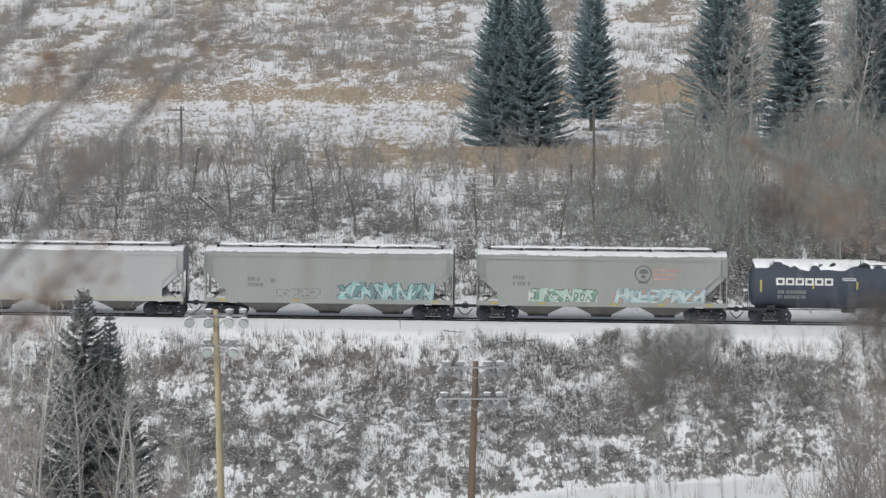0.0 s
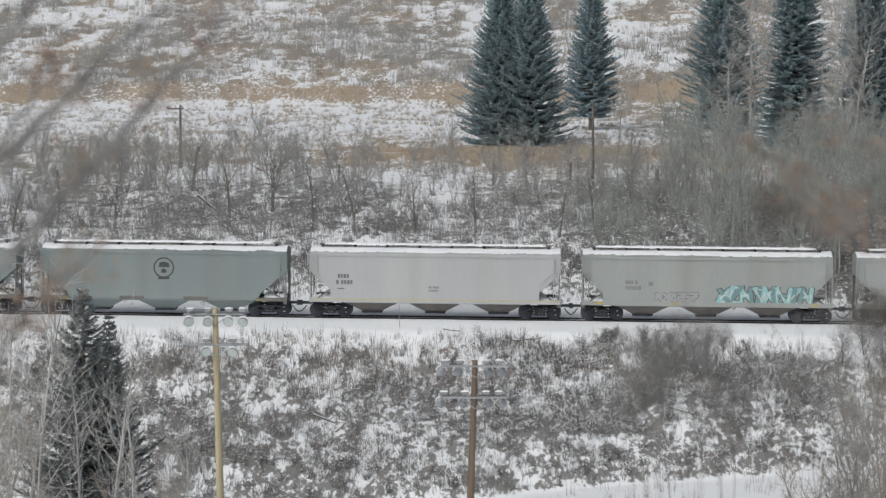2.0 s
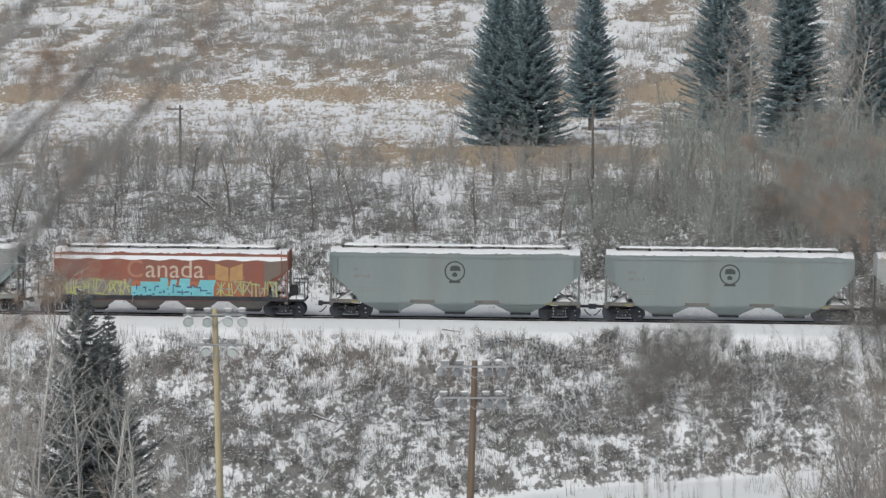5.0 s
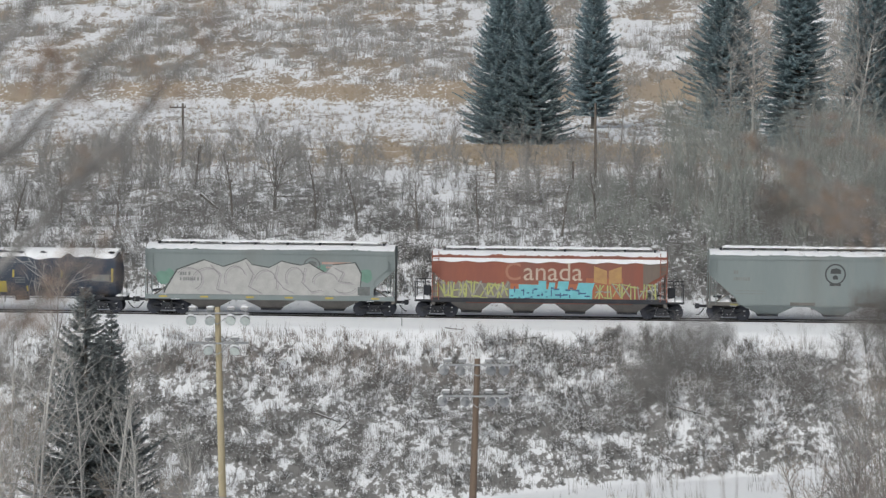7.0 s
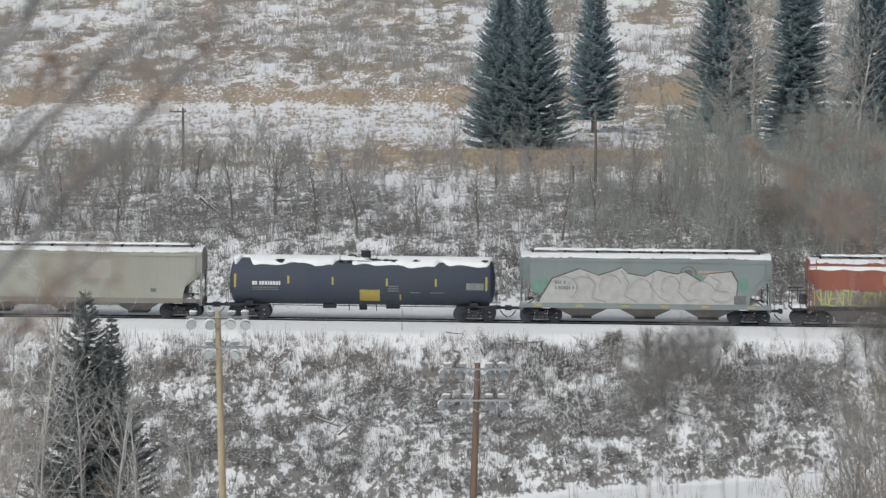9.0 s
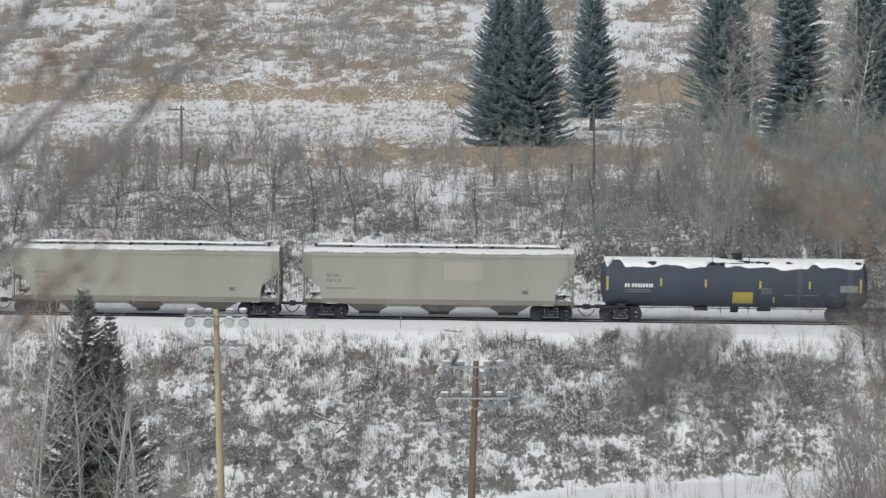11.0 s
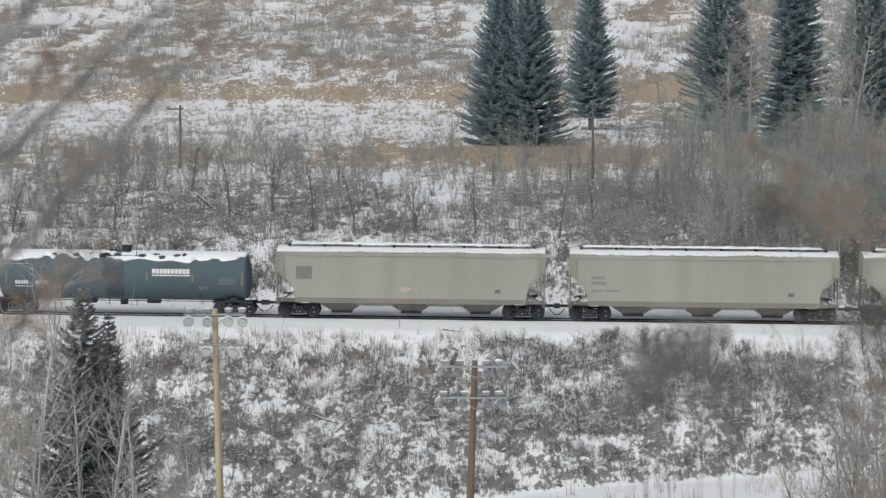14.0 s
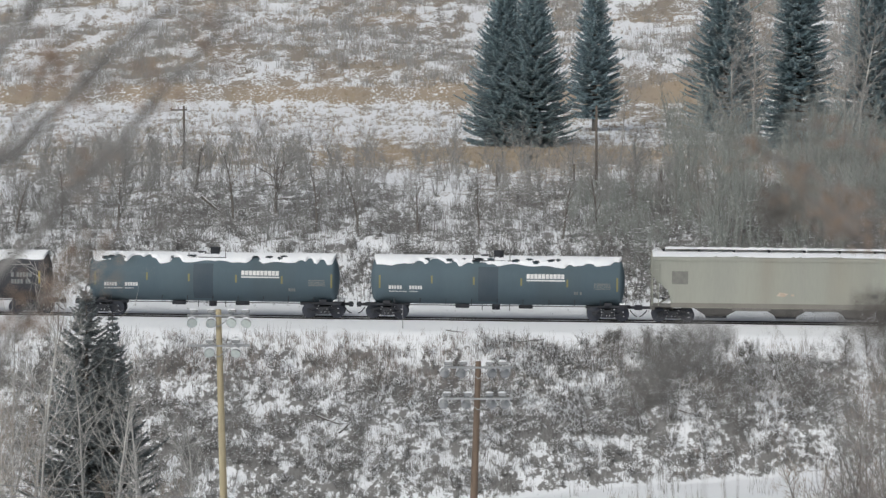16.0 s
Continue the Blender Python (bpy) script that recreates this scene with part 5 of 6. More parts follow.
    for k, (x, y, h, tw) in enumerate([(3.6, 29, 4.6, "red_twig"), (4.0, 31, 4.2, "twig"), (3.3, 26, 3.2, "red_twig"), (4.3, 33, 4.4, "twig")]):
        bare_tree("treetop", hazy, x, y, h, 950 + k, (0, 0), 0.016, 30, "dark_bark", tw, 0.20, 8, "treetops near the viewer", 0, 0.7, 0.4)
    bush = "dark leafless bush top near the viewer"
    for k, (x, y, top, rad) in enumerate([(1.78, 25, 17.17, 0.36), (2.06, 26, 17.12, 0.38), (1.92, 25.5, 16.98, 0.38), (2.10, 25.2, 17.02, 0.36), (1.90, 25.8, 17.22, 0.34), (3.34, 25, 17.45, 0.5), (3.48, 24.6, 17.42, 0.5), (3.42, 25.3, 17.25, 0.5)]):
        h = top - float(gz(x, y))
        bare_tree("near_bush", bush, x, y, h, 980 + k, (g.uniform(-0.02, 0.02), 0), 0.008, 30, "dark_bark", "dark_twig", rad / h * 1.9, 9, "bush tops near the viewer", 0, 1.9, 0.955)


def near_tuft(label, x, y, z, rx, rz, n, twig, seed, thick=0.0013):
    """The dense twiggy top of a shrub close to the viewer, on a stem from the ground."""
    g = random.Random(seed)
    z0 = float(gz(x, y))
    ob = new("shrub_top")
    ob.location = (x, y, z0)
    stem, tw = [], []
    pts = branch(stem, (0, 0, -0.1), (0.02, 0, 1), z - rz * 0.6 - z0 + 0.1, 0.0022, g, 0.008, 6, 0.05, 0.5)
    for _ in range(n):
        a, q, r = g.uniform(0, 6.283), g.uniform(-1, 1), g.random() ** 0.4
        c = Vector((math.cos(a) * math.sqrt(1 - q * q) * rx * r, math.sin(a) * math.sqrt(1 - q * q) * rx * r, z - z0 + q * rz * r))
        branch(tw, c, (g.gauss(0, 0.6) + c.x / rx * 0.5, g.gauss(0, 0.6), g.gauss(0.5, 0.6)), min(rx, rz) * g.uniform(0.4, 0.9), thick, g, 0.25, 2, 0.1, 0.4)
    for _ in range(9):
        branch(tw, pts[-1], spread_dir((0, 0, 1), g, g.uniform(0.2, 1.0)), rz * g.uniform(0.9, 1.6), 0.0014, g, 0.15, 3, 0.1)
    part("trunk", np_mesh("trunk", *tubes(stem, 6), M["bark"]), None, ob)
    part("crown", np_mesh("crown", *tubes(tw, 3), M[twig]), None, ob)
    return tagged(ob, label, "shrub", "shrub tops near the viewer")


def near_stem(label, root, low, high, r, seed, twigs, leafy):
    """A leaning stem from the ground at root (x, y) through two heights given as (x, z), with twigs and tufts of brown leaves."""
    g = random.Random(seed)
    y = root[1]
    base = Vector((root[0], y, float(gz(root[0], y)) - 0.1))
    a, b = Vector((low[0], y, low[1])), Vector((high[0], y, high[1]))
    path = [base, base.lerp(a, 0.5) + Vector((0, 0.05, 0.12)), a]
    for k in range(1, 9):
        path.append(a.lerp(b, k / 8) + Vector((g.gauss(0, 0.006), g.gauss(0, 0.02), g.gauss(0, 0.006))))
    segs = [(*p, *q, r * (1.5 - 0.9 * i / 10), r * (1.5 - 0.9 * (i + 1) / 10)) for i, (p, q) in enumerate(zip(path, path[1:]))]
    fine = []
    for _ in range(twigs):
        i = g.randint(3, 9)
        p = path[i].lerp(path[i + 1], g.random())
        tp = branch(fine, p, spread_dir(path[i + 1] - path[i], g, g.uniform(0.3, 0.9)), g.uniform(0.06, 0.2), r * 0.3, g, 0.2, 3, 0.05)
        for _ in range(4):
            j = g.randint(1, 3)
            branch(fine, tp[j], spread_dir(tp[j] - tp[j - 1], g, g.uniform(0.3, 0.9)), g.uniform(0.03, 0.09), r * 0.18, g, 0.2, 2, 0.05)
    ob = new("near_branch")
    ob.location = base
    off = np.array([*base, *base, 0, 0])
    part("stem", np_mesh("stem", *tubes(np.array(segs) - off, 7), M["dark_twig"]), None, ob)
    part("crown", np_mesh("crown", *tubes(np.array(fine) - off, 3), M["bark"]), None, ob)
    cs, ss = [], []
    for f in leafy:
        c = a.lerp(b, (f - 0.78) / 0.22)
        for _ in range(26):
            cs.append((c.x + g.gauss(0, 0.035) - base.x, g.gauss(0, 0.05), c.z + g.gauss(0, 0.03) - base.z))
            ss.append((g.uniform(0.004, 0.012), g.uniform(0.002, 0.008), g.uniform(0.004, 0.012)))
    if cs:
        tagged(part("leaf_tuft", np_mesh("leaf_tuft", *blobs(cs, ss), M["brown_leaf"]), None, ob, "curled brown leaves"), kind="stuff")
    return tagged(ob, label, "branch", "branches close to the viewer")


# ---- poles, posts, wires ----
def floodlight(pole, x, y, z, turn, tilt):
    bm = bm_new()
    n = 16
    prof = [(0.0, 0.10), (0.05, 0.14), (0.16, 0.22), (0.30, 0.27), (0.34, 0.28)]
    rings = [[bm.verts.new((r * math.cos(6.2832 * k / n), -d, r * math.sin(6.2832 * k / n))) for k in range(n)] for d, r in prof]
    for a, b in zip(rings, rings[1:]):
        for k in range(n):
            bm.faces.new((a[k], b[k], b[k - 1], a[k - 1]))
    bm.faces.new(rings[0])
    rod(bm, (0, 0.0, 0), (0, 0.22, 0), 0.09, seg=10)
    box(bm, (0, 0.05, 0.2), (0.06, 0.06, 0.4))
    lamp = part("floodlight", shared("floodlight", lambda: mesh("floodlight", bm, M["lamp_grey"])), None, pole)
    lamp.matrix_basis = pose(x, y, z, tilt, 0, turn) @ Matrix.Scale(0.93, 4)

    def glass():
        b2 = bm_new()
        rod(b2, (0, -0.30, 0), (0, -0.345, 0), 0.265, seg=18)
        return mesh("lens", b2, M["lamp_glass"])

    def rim():
        b2 = bm_new()
        hoops = []
        for k in range(12):
            a = math.pi * k / 11
            thick = 0.05 * (0.45 + 0.55 * math.sin(a))
            hoops.append([b2.verts.new(((0.27 + thick * math.cos(e)) * math.cos(a), -0.18 + thick * math.sin(e), 0.25 * math.sin(a) + 0.03 + thick * math.cos(e) * math.sin(a))) for e in (0, 1.05, 2.09, 3.14, 4.19, 5.24)])
        for u, w in zip(hoops, hoops[1:]):
            for e in range(6):
                b2.faces.new((u[e], u[e - 1], w[e - 1], w[e]))
        b2.faces.new(hoops[0]), b2.faces.new(hoops[-1])
        return mesh("snow_on_lamp", b2, M["snow"])

    part("lens", shared("lens", glass), None, lamp)
    part("snow_on_lamp", shared("rim", rim), None, lamp)


def floodlight_pole(label, x, y, top, wood, lean, lights_top, lights_low, drop, arm, away=0):
    z0 = float(gz(x, y))
    h = top - z0
    p = new("floodlight_pole")
    p.location = (x, y, z0)
    n, bm = 14, bm_new()
    rings = []
    for k in range(9):
        f = k / 8
        r = 0.21 - 0.07 * f
        rings.append([bm.verts.new((lean * (f - 1) * h + r * math.cos(6.2832 * j / n), r * math.sin(6.2832 * j / n), -0.5 + f * (h + 0.5))) for j in range(n)])
    for a, b in zip(rings, rings[1:]):
        for j in range(n):
            bm.faces.new((a[j], a[j - 1], b[j - 1], b[j]))
    bm.faces.new(rings[-1])
    part("pole", bm, wood, p, smooth=True)
    for z, lights, k in ((h - 0.30, lights_top, 0), (h - 0.30 - drop, lights_low, 1)):
        bm = bm_new()
        for yy in (-0.16, 0.16):
            box(bm, (0, yy, z), (arm, 0.07, 0.09), bevel=0.01)
        for s in (-1, 1):
            rod(bm, (s * 0.7, -0.2, z), (0, -0.2, z - 0.55), 0.02, seg=6)
        part("crossarm", bm, M["lamp_grey"], p)
        for i, lx in enumerate(lights):
            floodlight(p, lx, 0.3 if away else -0.3, z - 0.2, away + (12 if lx < 0 else -14), 26 + 5 * (i % 2))
            bm = bm_new()
            box(bm, (lx * 0.92, 0.05, z + 0.20), (0.38, 0.3, 0.18), bevel=0.05)
            bx = part("ballast_box", bm, M["lamp_grey"], p)
            part("snow_on_box", snow_cap_mesh(lx * 0.92 - 0.2, lx * 0.92 + 0.2, -0.1, 0.2, lambda q: z + 0.29, 77 + i, 5, 0.07), None, bx)
    return tagged(p, label, "floodlight pole", "floodlight poles")


def wood_pole(name, label, x, y, h, r, wood, arm=0.0, group="", lean=0.0):
    z0 = float(gz(x, y))
    p = new(name)
    p.location = (x, y, z0)
    part("pole", rod(bm_new(), (0, 0, -0.4), (lean * h, 0, h), r, r * 0.72, 12), wood, p)
    if arm:
        bm = bm_new()
        box(bm, (-arm * 0.3, -0.12, h - 0.35), (arm, 0.10, 0.12), bevel=0.01)
        for s in (-0.75, -0.3, 0.15):
            rod(bm, (s * arm, -0.12, h - 0.3), (s * arm, -0.12, h - 0.12), 0.04, seg=8)
        part("crossarm", bm, wood, p)
    return tagged(p, label, "pole", group)


def wire(name, label, a, b, sag, r, group):
    bm = bm_new()
    pt = lambda f: Vector(a).lerp(Vector(b), f) - Vector((0, 0, sag * 4 * f * (1 - f)))
    for k in range(24):
        rod(bm, pt(k / 24), pt((k + 1) / 24), r, seg=5)
    return tagged(new(name, mesh(name, bm, M["wire"])), label, "wire", group)


def log_thing(label, x, y, length, r, turn, tilt, seed):
    g = random.Random(seed)
    segs = []
    pts = branch(segs, (-length / 2, 0, 0), (1, 0, 0), length, r, g, 0.05, 5, 0.0, 0.5)
    for _ in range(7):
        k = g.randint(1, 5)
        branch(segs, pts[k], spread_dir((1, 0, 0.4), g, g.uniform(0.4, 1.0)), length * g.uniform(0.12, 0.3), r * 0.4, g, 0.15, 3, 0.1)
    log = new("fallen_branch", np_mesh("fallen_branch", *tubes(segs, 6), M["dark_bark"]))
    log.matrix_world = pose(x, y, float(gz(x, y)) + r * 1.3, 0, tilt, turn)
    part("snow_on_branch", np_mesh("snow_on_branch", *tubes([(*s[:2], s[2] + s[6] * 0.9, *s[3:5], s[5] + s[7] * 0.9, s[6] * 0.6, s[7] * 0.6) for s in segs], 5), M["snow"]), None, log)
    return tagged(log, label, "fallen branch", "fallen branches on the bank")


def build_poles():
    floodlight_pole("yellow wooden floodlight pole with snow-capped floodlights", -11.21, 165, 5.32, M["pole_new"], -0.024, (-1.32, -0.38, 0.74, 1.46), (-0.47, 0.94), 1.49, 3.1)
    floodlight_pole("brown wooden floodlight pole with snow-capped floodlights", 1.62, 165, 2.75, M["pole_old"], 0.034, (-1.62, -0.8, 0.6, 1.28), (-1.68, -0.55, 0.6, 1.28), 1.55, 3.4, 180)
    wood_pole("utility_pole", "grey wooden utility pole with a short crossarm", -22.3, 286, 5.4, 0.13, M["pole_grey"], 1.4, "utility poles")
    wood_pole("utility_pole", "grey wooden utility pole among bare bushes", 11.7, 260.5, 6.9, 0.12, M["pole_grey"], 0.0, "utility poles")
    for x, y, h in ((16.55, 258, 2.3), (4.1, 268, 1.7), (10.1, 264, 2.0), (-8.3, 270, 1.6)):
        wood_pole("fence_post", "weathered dark wooden fence post in the brush", x, y, h, 0.2 if x > 16 else 0.12, M["pole_grey"], 0, "fence posts")
    wood_pole("marker_stake", "thin dark marker stake beside the track", -2.75, 214.8, 1.5, 0.025, M["wire"])
    for x in (-42.0, 4.0):
        wood_pole("wire_pole", "weathered wooden pole carrying two wires", x, 124, 4.13 - 0.0665 * (x + 42) - float(gz(x, 124)), 0.13, M["pole_grey"], 1.0, "wire poles")
    for dz in (0.0, -0.38):
        wire("overhead_wire", "thin pale wire in front of the bare trees", (-42, 124, 3.97 + dz), (4, 124, 0.91 + dz), 0.03, 0.017, "overhead wires")
    for k, (x, y, ln, r, a, b) in enumerate([(-6.6, 201, 2.6, 0.06, 12, 22), (-6.0, 200.4, 1.6, 0.06, 60, -18), (0.6, 213.4, 1.3, 0.04, -30, 8), (5.2, 212.2, 3.2, 0.04, 10, 4), (-5.0, 203.5, 1.4, 0.05, 40, -22), (15.0, 203.5, 2.4, 0.05, -20, 15), (23.5, 205, 1.8, 0.06, 30, -20), (24.0, 204.5, 1.6, 0.06, 40, -14), (-16.9, 250, 3.6, 0.10, 10, 42)]):
        log_thing("snow-dusted fallen branch lying on the bank", x, y, ln, r, a, b, 60 + k)


def hollow(x, z, w, h, t):
    """An open block of four bars."""
    return [rect(x, z, w, t), rect(x, z + h - t, w, t), rect(x, z + t, t, h - 2 * t), rect(x + w - t, z + t, t, h - 2 * t)]


def sill_marks(car, xs, w=0.5):
    for x in xs:
        decal("yellow_sill_mark", car, [rect(x - w / 2, 1.14, w, 0.11)], M["yellow"], -1.66)


def build_train():
    g = random.Random(3)
    three = (-4.15, 0, 4.15)
    # navy tank car ahead
    c = tank("navy blue tank car with snow along its top", 20.0, 37.4, P["navy"], 7.3, 3, stripes=[(-8.05, 2.1, 0.13, 0.8), (-4.65, 2.35, 0.12, 0.5), (-1.8, 2.35, 0.12, 0.5), (1.6, 2.35, 0.12, 0.5), (4.8, 2.35, 0.12, 0.5), (8.0, 2.1, 0.13, 0.8)])
    cyl_bars("wordmark", c, [r for k in range(6) for r in hollow(-7.0 + k * 0.63, 2.58, 0.54, 0.46, 0.12)], 1.53, 2.48, M["white"], "bold white wordmark shapes")
    cyl_bars("lettering", c, bars(-6.9, 2.02, 1.9, 0.22, 2, g), 1.53, 2.48, M["grey_mark"])
    cyl_bars("lettering", c, bars(-2.7, 3.0, 0.9, 0.07, 2, g), 1.53, 2.48, M["white"])
    # grey hopper with a badge and two graffiti
    c = hopper("grey covered hopper car with snowy roof, badge and graffiti", 2.2, 18.55, P["soo"], three, 2.05, 6.8)
    emblem(c, 2.7, 3.2, 0.56, M["dark_mark"], -1.60, "faded dark round badge")
    decal("lettering", c, [rect(3.35, 3.38 - 0.28 * k, w, 0.15) for k, w in enumerate((1.8, 1.5, 1.35))], M["red_mark"], -1.60, label="faded red lettering")
    decal("lettering", c, bars(-5.8, 2.75, 0.9, 0.26, 1, g) + bars(-5.8, 2.35, 1.2, 0.26, 1, g), M["grey_mark"], -1.60)
    ink = tint("ink", (0.08, 0.09, 0.09))
    graffiti(c, -4.6, -0.5, 1.2, 2.2, tint("mint", (0.42, 0.56, 0.49)), ink, tint("chalk", (0.6, 0.62, 0.6)), 6, 11, -1.60, "mint and white graffiti", 0.11, tint("fern", (0.20, 0.33, 0.27)), tint("chalk", (0.6, 0.62, 0.6)))
    graffiti(c, 0.9, 6.6, 1.2, 2.25, tint("sky", (0.46, 0.58, 0.60)), tint("slate", (0.20, 0.26, 0.29)), tint("chalk", (0.6, 0.62, 0.6)), 8, 12, -1.60, "pale blue graffiti with rusty orange edges", 0.11, tint("steel_blue", (0.33, 0.44, 0.48)), tint("rust", (0.42, 0.30, 0.25)))
    sill_marks(c, (-7.0, -3.9, 0.8, 3.9, 7.0))
    # grey hopper with turquoise graffiti
    c = hopper("grey covered hopper car with snowy roof and turquoise graffiti", -15.6, 0.72, P["soo"], three, 2.05, 6.8)
    decal("lettering", c, bars(-5.3, 2.45, 0.85, 0.24, 1, g) + bars(-5.3, 2.08, 1.1, 0.24, 1, g) + [rect(-3.8, 2.35, 0.3, 0.25)], M["grey_mark"], -1.60)
    graffiti(c, -3.4, -0.6, 1.3, 2.0, P["soo"], tint("soot", (0.15, 0.15, 0.16)), tint("lilac", (0.36, 0.35, 0.42)), 6, 13, -1.60, "dark scribbled tag", 0.10)
    graffiti(c, 0.65, 6.7, 1.15, 2.45, tint("turquoise", (0.30, 0.50, 0.51)), ink, tint("chalk", (0.6, 0.62, 0.6)), 8, 14, -1.60, "turquoise graffiti with dark outlines", 0.105, tint("pine", (0.17, 0.28, 0.30)))
    sill_marks(c, (-7.0, -2.1, 7.0))
    # pale hopper
    c = hopper("pale grey covered hopper car with snowy roof", -33.37, -16.95, P["pale"], three, 2.05, 6.85)
    decal("lettering", c, bars(-6.35, 2.62, 0.75, 0.26, 1, g) + bars(-6.45, 2.22, 1.1, 0.26, 1, g) + [rect(-6.4, 1.9, 0.5, 0.07)], M["dark_mark"], -1.60)
    decal("stain", c, bars(-0.4, 2.0, 0.7, 0.14, 2, g), M["grey_mark"], -1.60)
    decal("sill_stripe", c, [rect(-8.1 + 1.02 * k, 1.2, 0.9, 0.08) for k in range(16)], tint("worn_yellow", (0.50, 0.45, 0.26)), -1.66)
    # two grey-green hoppers with round badges
    for s0, s1 in ((-51.0, -34.82), (-69.0, -52.6)):
        c = hopper("grey-green covered hopper car with dark round badge", s0, s1, P["green"], (-4.3, 0, 4.3), 1.9, 6.85, sill=False, notch="slope", sill_z=1.0)
        emblem(c, 0.0, 3.16, 0.68, tint("badge_black", (0.055, 0.06, 0.062)), -1.60, "dark round badge")
        decal("lettering", c, bars(-6.6, 3.1, 0.5, 0.24, 1, g) + bars(-6.6, 2.68, 1.15, 0.22, 1, g) + bars(-6.5, 1.98, 2.0, 0.06, 2, g, 2.0), M["grey_mark"], -1.60)
        decal("yellow_mark", c, [rect(-6.8, 1.04, 0.5, 0.13), rect(6.0, 1.04, 0.5, 0.13)], M["dim_yellow"], -1.605)
        for x in (-2.1, 2.1):
            bm = bm_new()
            box(bm, (x, -1.55, 1.2), (1.7, 0.12, 0.26), bevel=0.05)
            part("bay_stiffener", bm, M["dusty"], c)
    # red and orange hopper
    c = hopper("red and orange covered hopper car with graffiti and snow", -87.05, -71.67, P["red"], (-5.1, -1.7, 1.7, 5.1), 1.6, 7.37, notch="cut", eave=4.05, sill_z=1.08, sill_paint=M["black"])
    decal("orange_panel", c, [rect(-7.0, 1.2, 10.0, 1.1), rect(2.4, 1.2, 2.4, 1.5)], P["orange"], -1.60, 0.003)
    decal("brown_panel", c, [[(6.1, 2.2), (7.66, 3.1), (7.66, 3.98), (6.1, 3.98)]], P["brown"], -1.60, 0.004)
    text_part("wordmark", c, "anada", -1.72, 2.54, 1.70, M["cream"], -1.60, "large cream lettering")
    text_part("wordmark", c, "C", -2.95, 2.54, 1.62, tint("faded_cream", (0.40, 0.19, 0.13)), -1.60, "almost faded capital letter")
    half = (87.05 - 71.67) / 2
    snow_edge = [(-half + 15.3 * k / 40, 3.68 + 0.05 * math.sin(k * 1.3) + 0.04 * g.random()) for k in range(41)]
    part("shoulder_snow", prism(bm_new(), [(half - 0.05, 3.96), (-half, 3.96)] + snow_edge, -1.66, -1.60), M["snow"], c, "band of snow along the flank")
    for e in (-1, 1):
        bm = bm_new()
        box(bm, (e * (half + 0.55), 0, 1.12), (1.1, 2.9, 0.14), bevel=0.02)
        for y in (-1.4, 1.4):
            for x in (0.5, 1.05):
                box(bm, (e * (half + x), y, 1.75), (0.05, 0.05, 1.2))
            box(bm, (e * (half + 0.6), y, 2.32), (1.1, 0.05, 0.05))
        part("end_platform", bm, M["black"], c)
        bm = bm_new()
        box(bm, (e * (half + 0.3), -0.5, 1.7), (0.5, 0.6, 0.7), bevel=0.06)
        part("brake_cabinet", bm, M["black"], c)
        part("platform_snow", snow_cap_mesh(e * (half + 0.55) - 0.5, e * (half + 0.55) + 0.5, -1.4, 0.9, lambda q: 1.19, 91 + e, 9, 0.2), None, c)
    decal("wheat_badge", c, [[(2.9, 2.45), (3.75, 2.3), (3.75, 3.2), (2.9, 3.5)], [(3.87, 2.3), (4.7, 2.45), (4.7, 3.5), (3.87, 3.2)]], M["ochre"], -1.60, label="faded ochre leaf-shaped badge")
    lime, dusk = tint("lime", (0.42, 0.44, 0.15)), tint("umber", (0.17, 0.16, 0.145))
    graffiti(c, -7.3, -2.7, 1.25, 2.5, lime, dusk, tint("chaff", (0.42, 0.42, 0.26)), 10, 15, -1.60, "jagged lime and grey graffiti", 0.042, tint("flint", (0.30, 0.29, 0.26)), tint("loam", (0.215, 0.195, 0.17)))
    graffiti(c, 2.95, 7.0, 1.25, 2.4, lime, dusk, tint("chaff", (0.42, 0.42, 0.26)), 7, 16, -1.60, "jagged lime and straw-coloured graffiti", 0.032, tint("flint", (0.30, 0.29, 0.26)))
    decal("graffiti_block", c, [rect(-2.6, 1.2, 5.4, 0.75), rect(-2.0, 1.9, 1.7, 0.35), rect(-0.7, 1.9, 0.5, 0.6), rect(-0.1, 1.9, 0.4, 0.5, 0.1), rect(0.5, 1.9, 0.7, 0.58, 0.08), rect(1.75, 1.9, 1.05, 0.5, 0.15)], tint("cyan", (0.17, 0.49, 0.55)), -1.60, 0.014, "bright cyan block graffiti")
    decal("graffiti_linework", c, [rect(-2.45 + 0.21 * k + g.uniform(-0.1, 0.1), 1.3 + g.uniform(0, 0.75), g.uniform(0.12, 0.4), g.uniform(0.06, 0.11)) for k in range(24)] + [rect(-2.3 + 0.6 * k, 1.35 + g.uniform(0, 0.4), 0.07, g.uniform(0.2, 0.45)) for k in range(8)], tint("navy_ink", (0.05, 0.10, 0.20)), -1.60, 0.018)
    # grey-green hopper with a mountain-shaped graffito
    c = hopper("grey-green covered hopper car with white mountain-like graffiti", -105.8, -89.42, P["green"], three, 2.05, 6.8)
    emblem(c, 2.75, 3.3, 0.56, M["dark_mark"], -1.60, "dark round badge half covered")
    decal("lettering", c, [rect(3.4, 3.42, 1.9, 0.13), rect(3.4, 3.16, 0.9, 0.1)], M["red_mark"], -1.60)
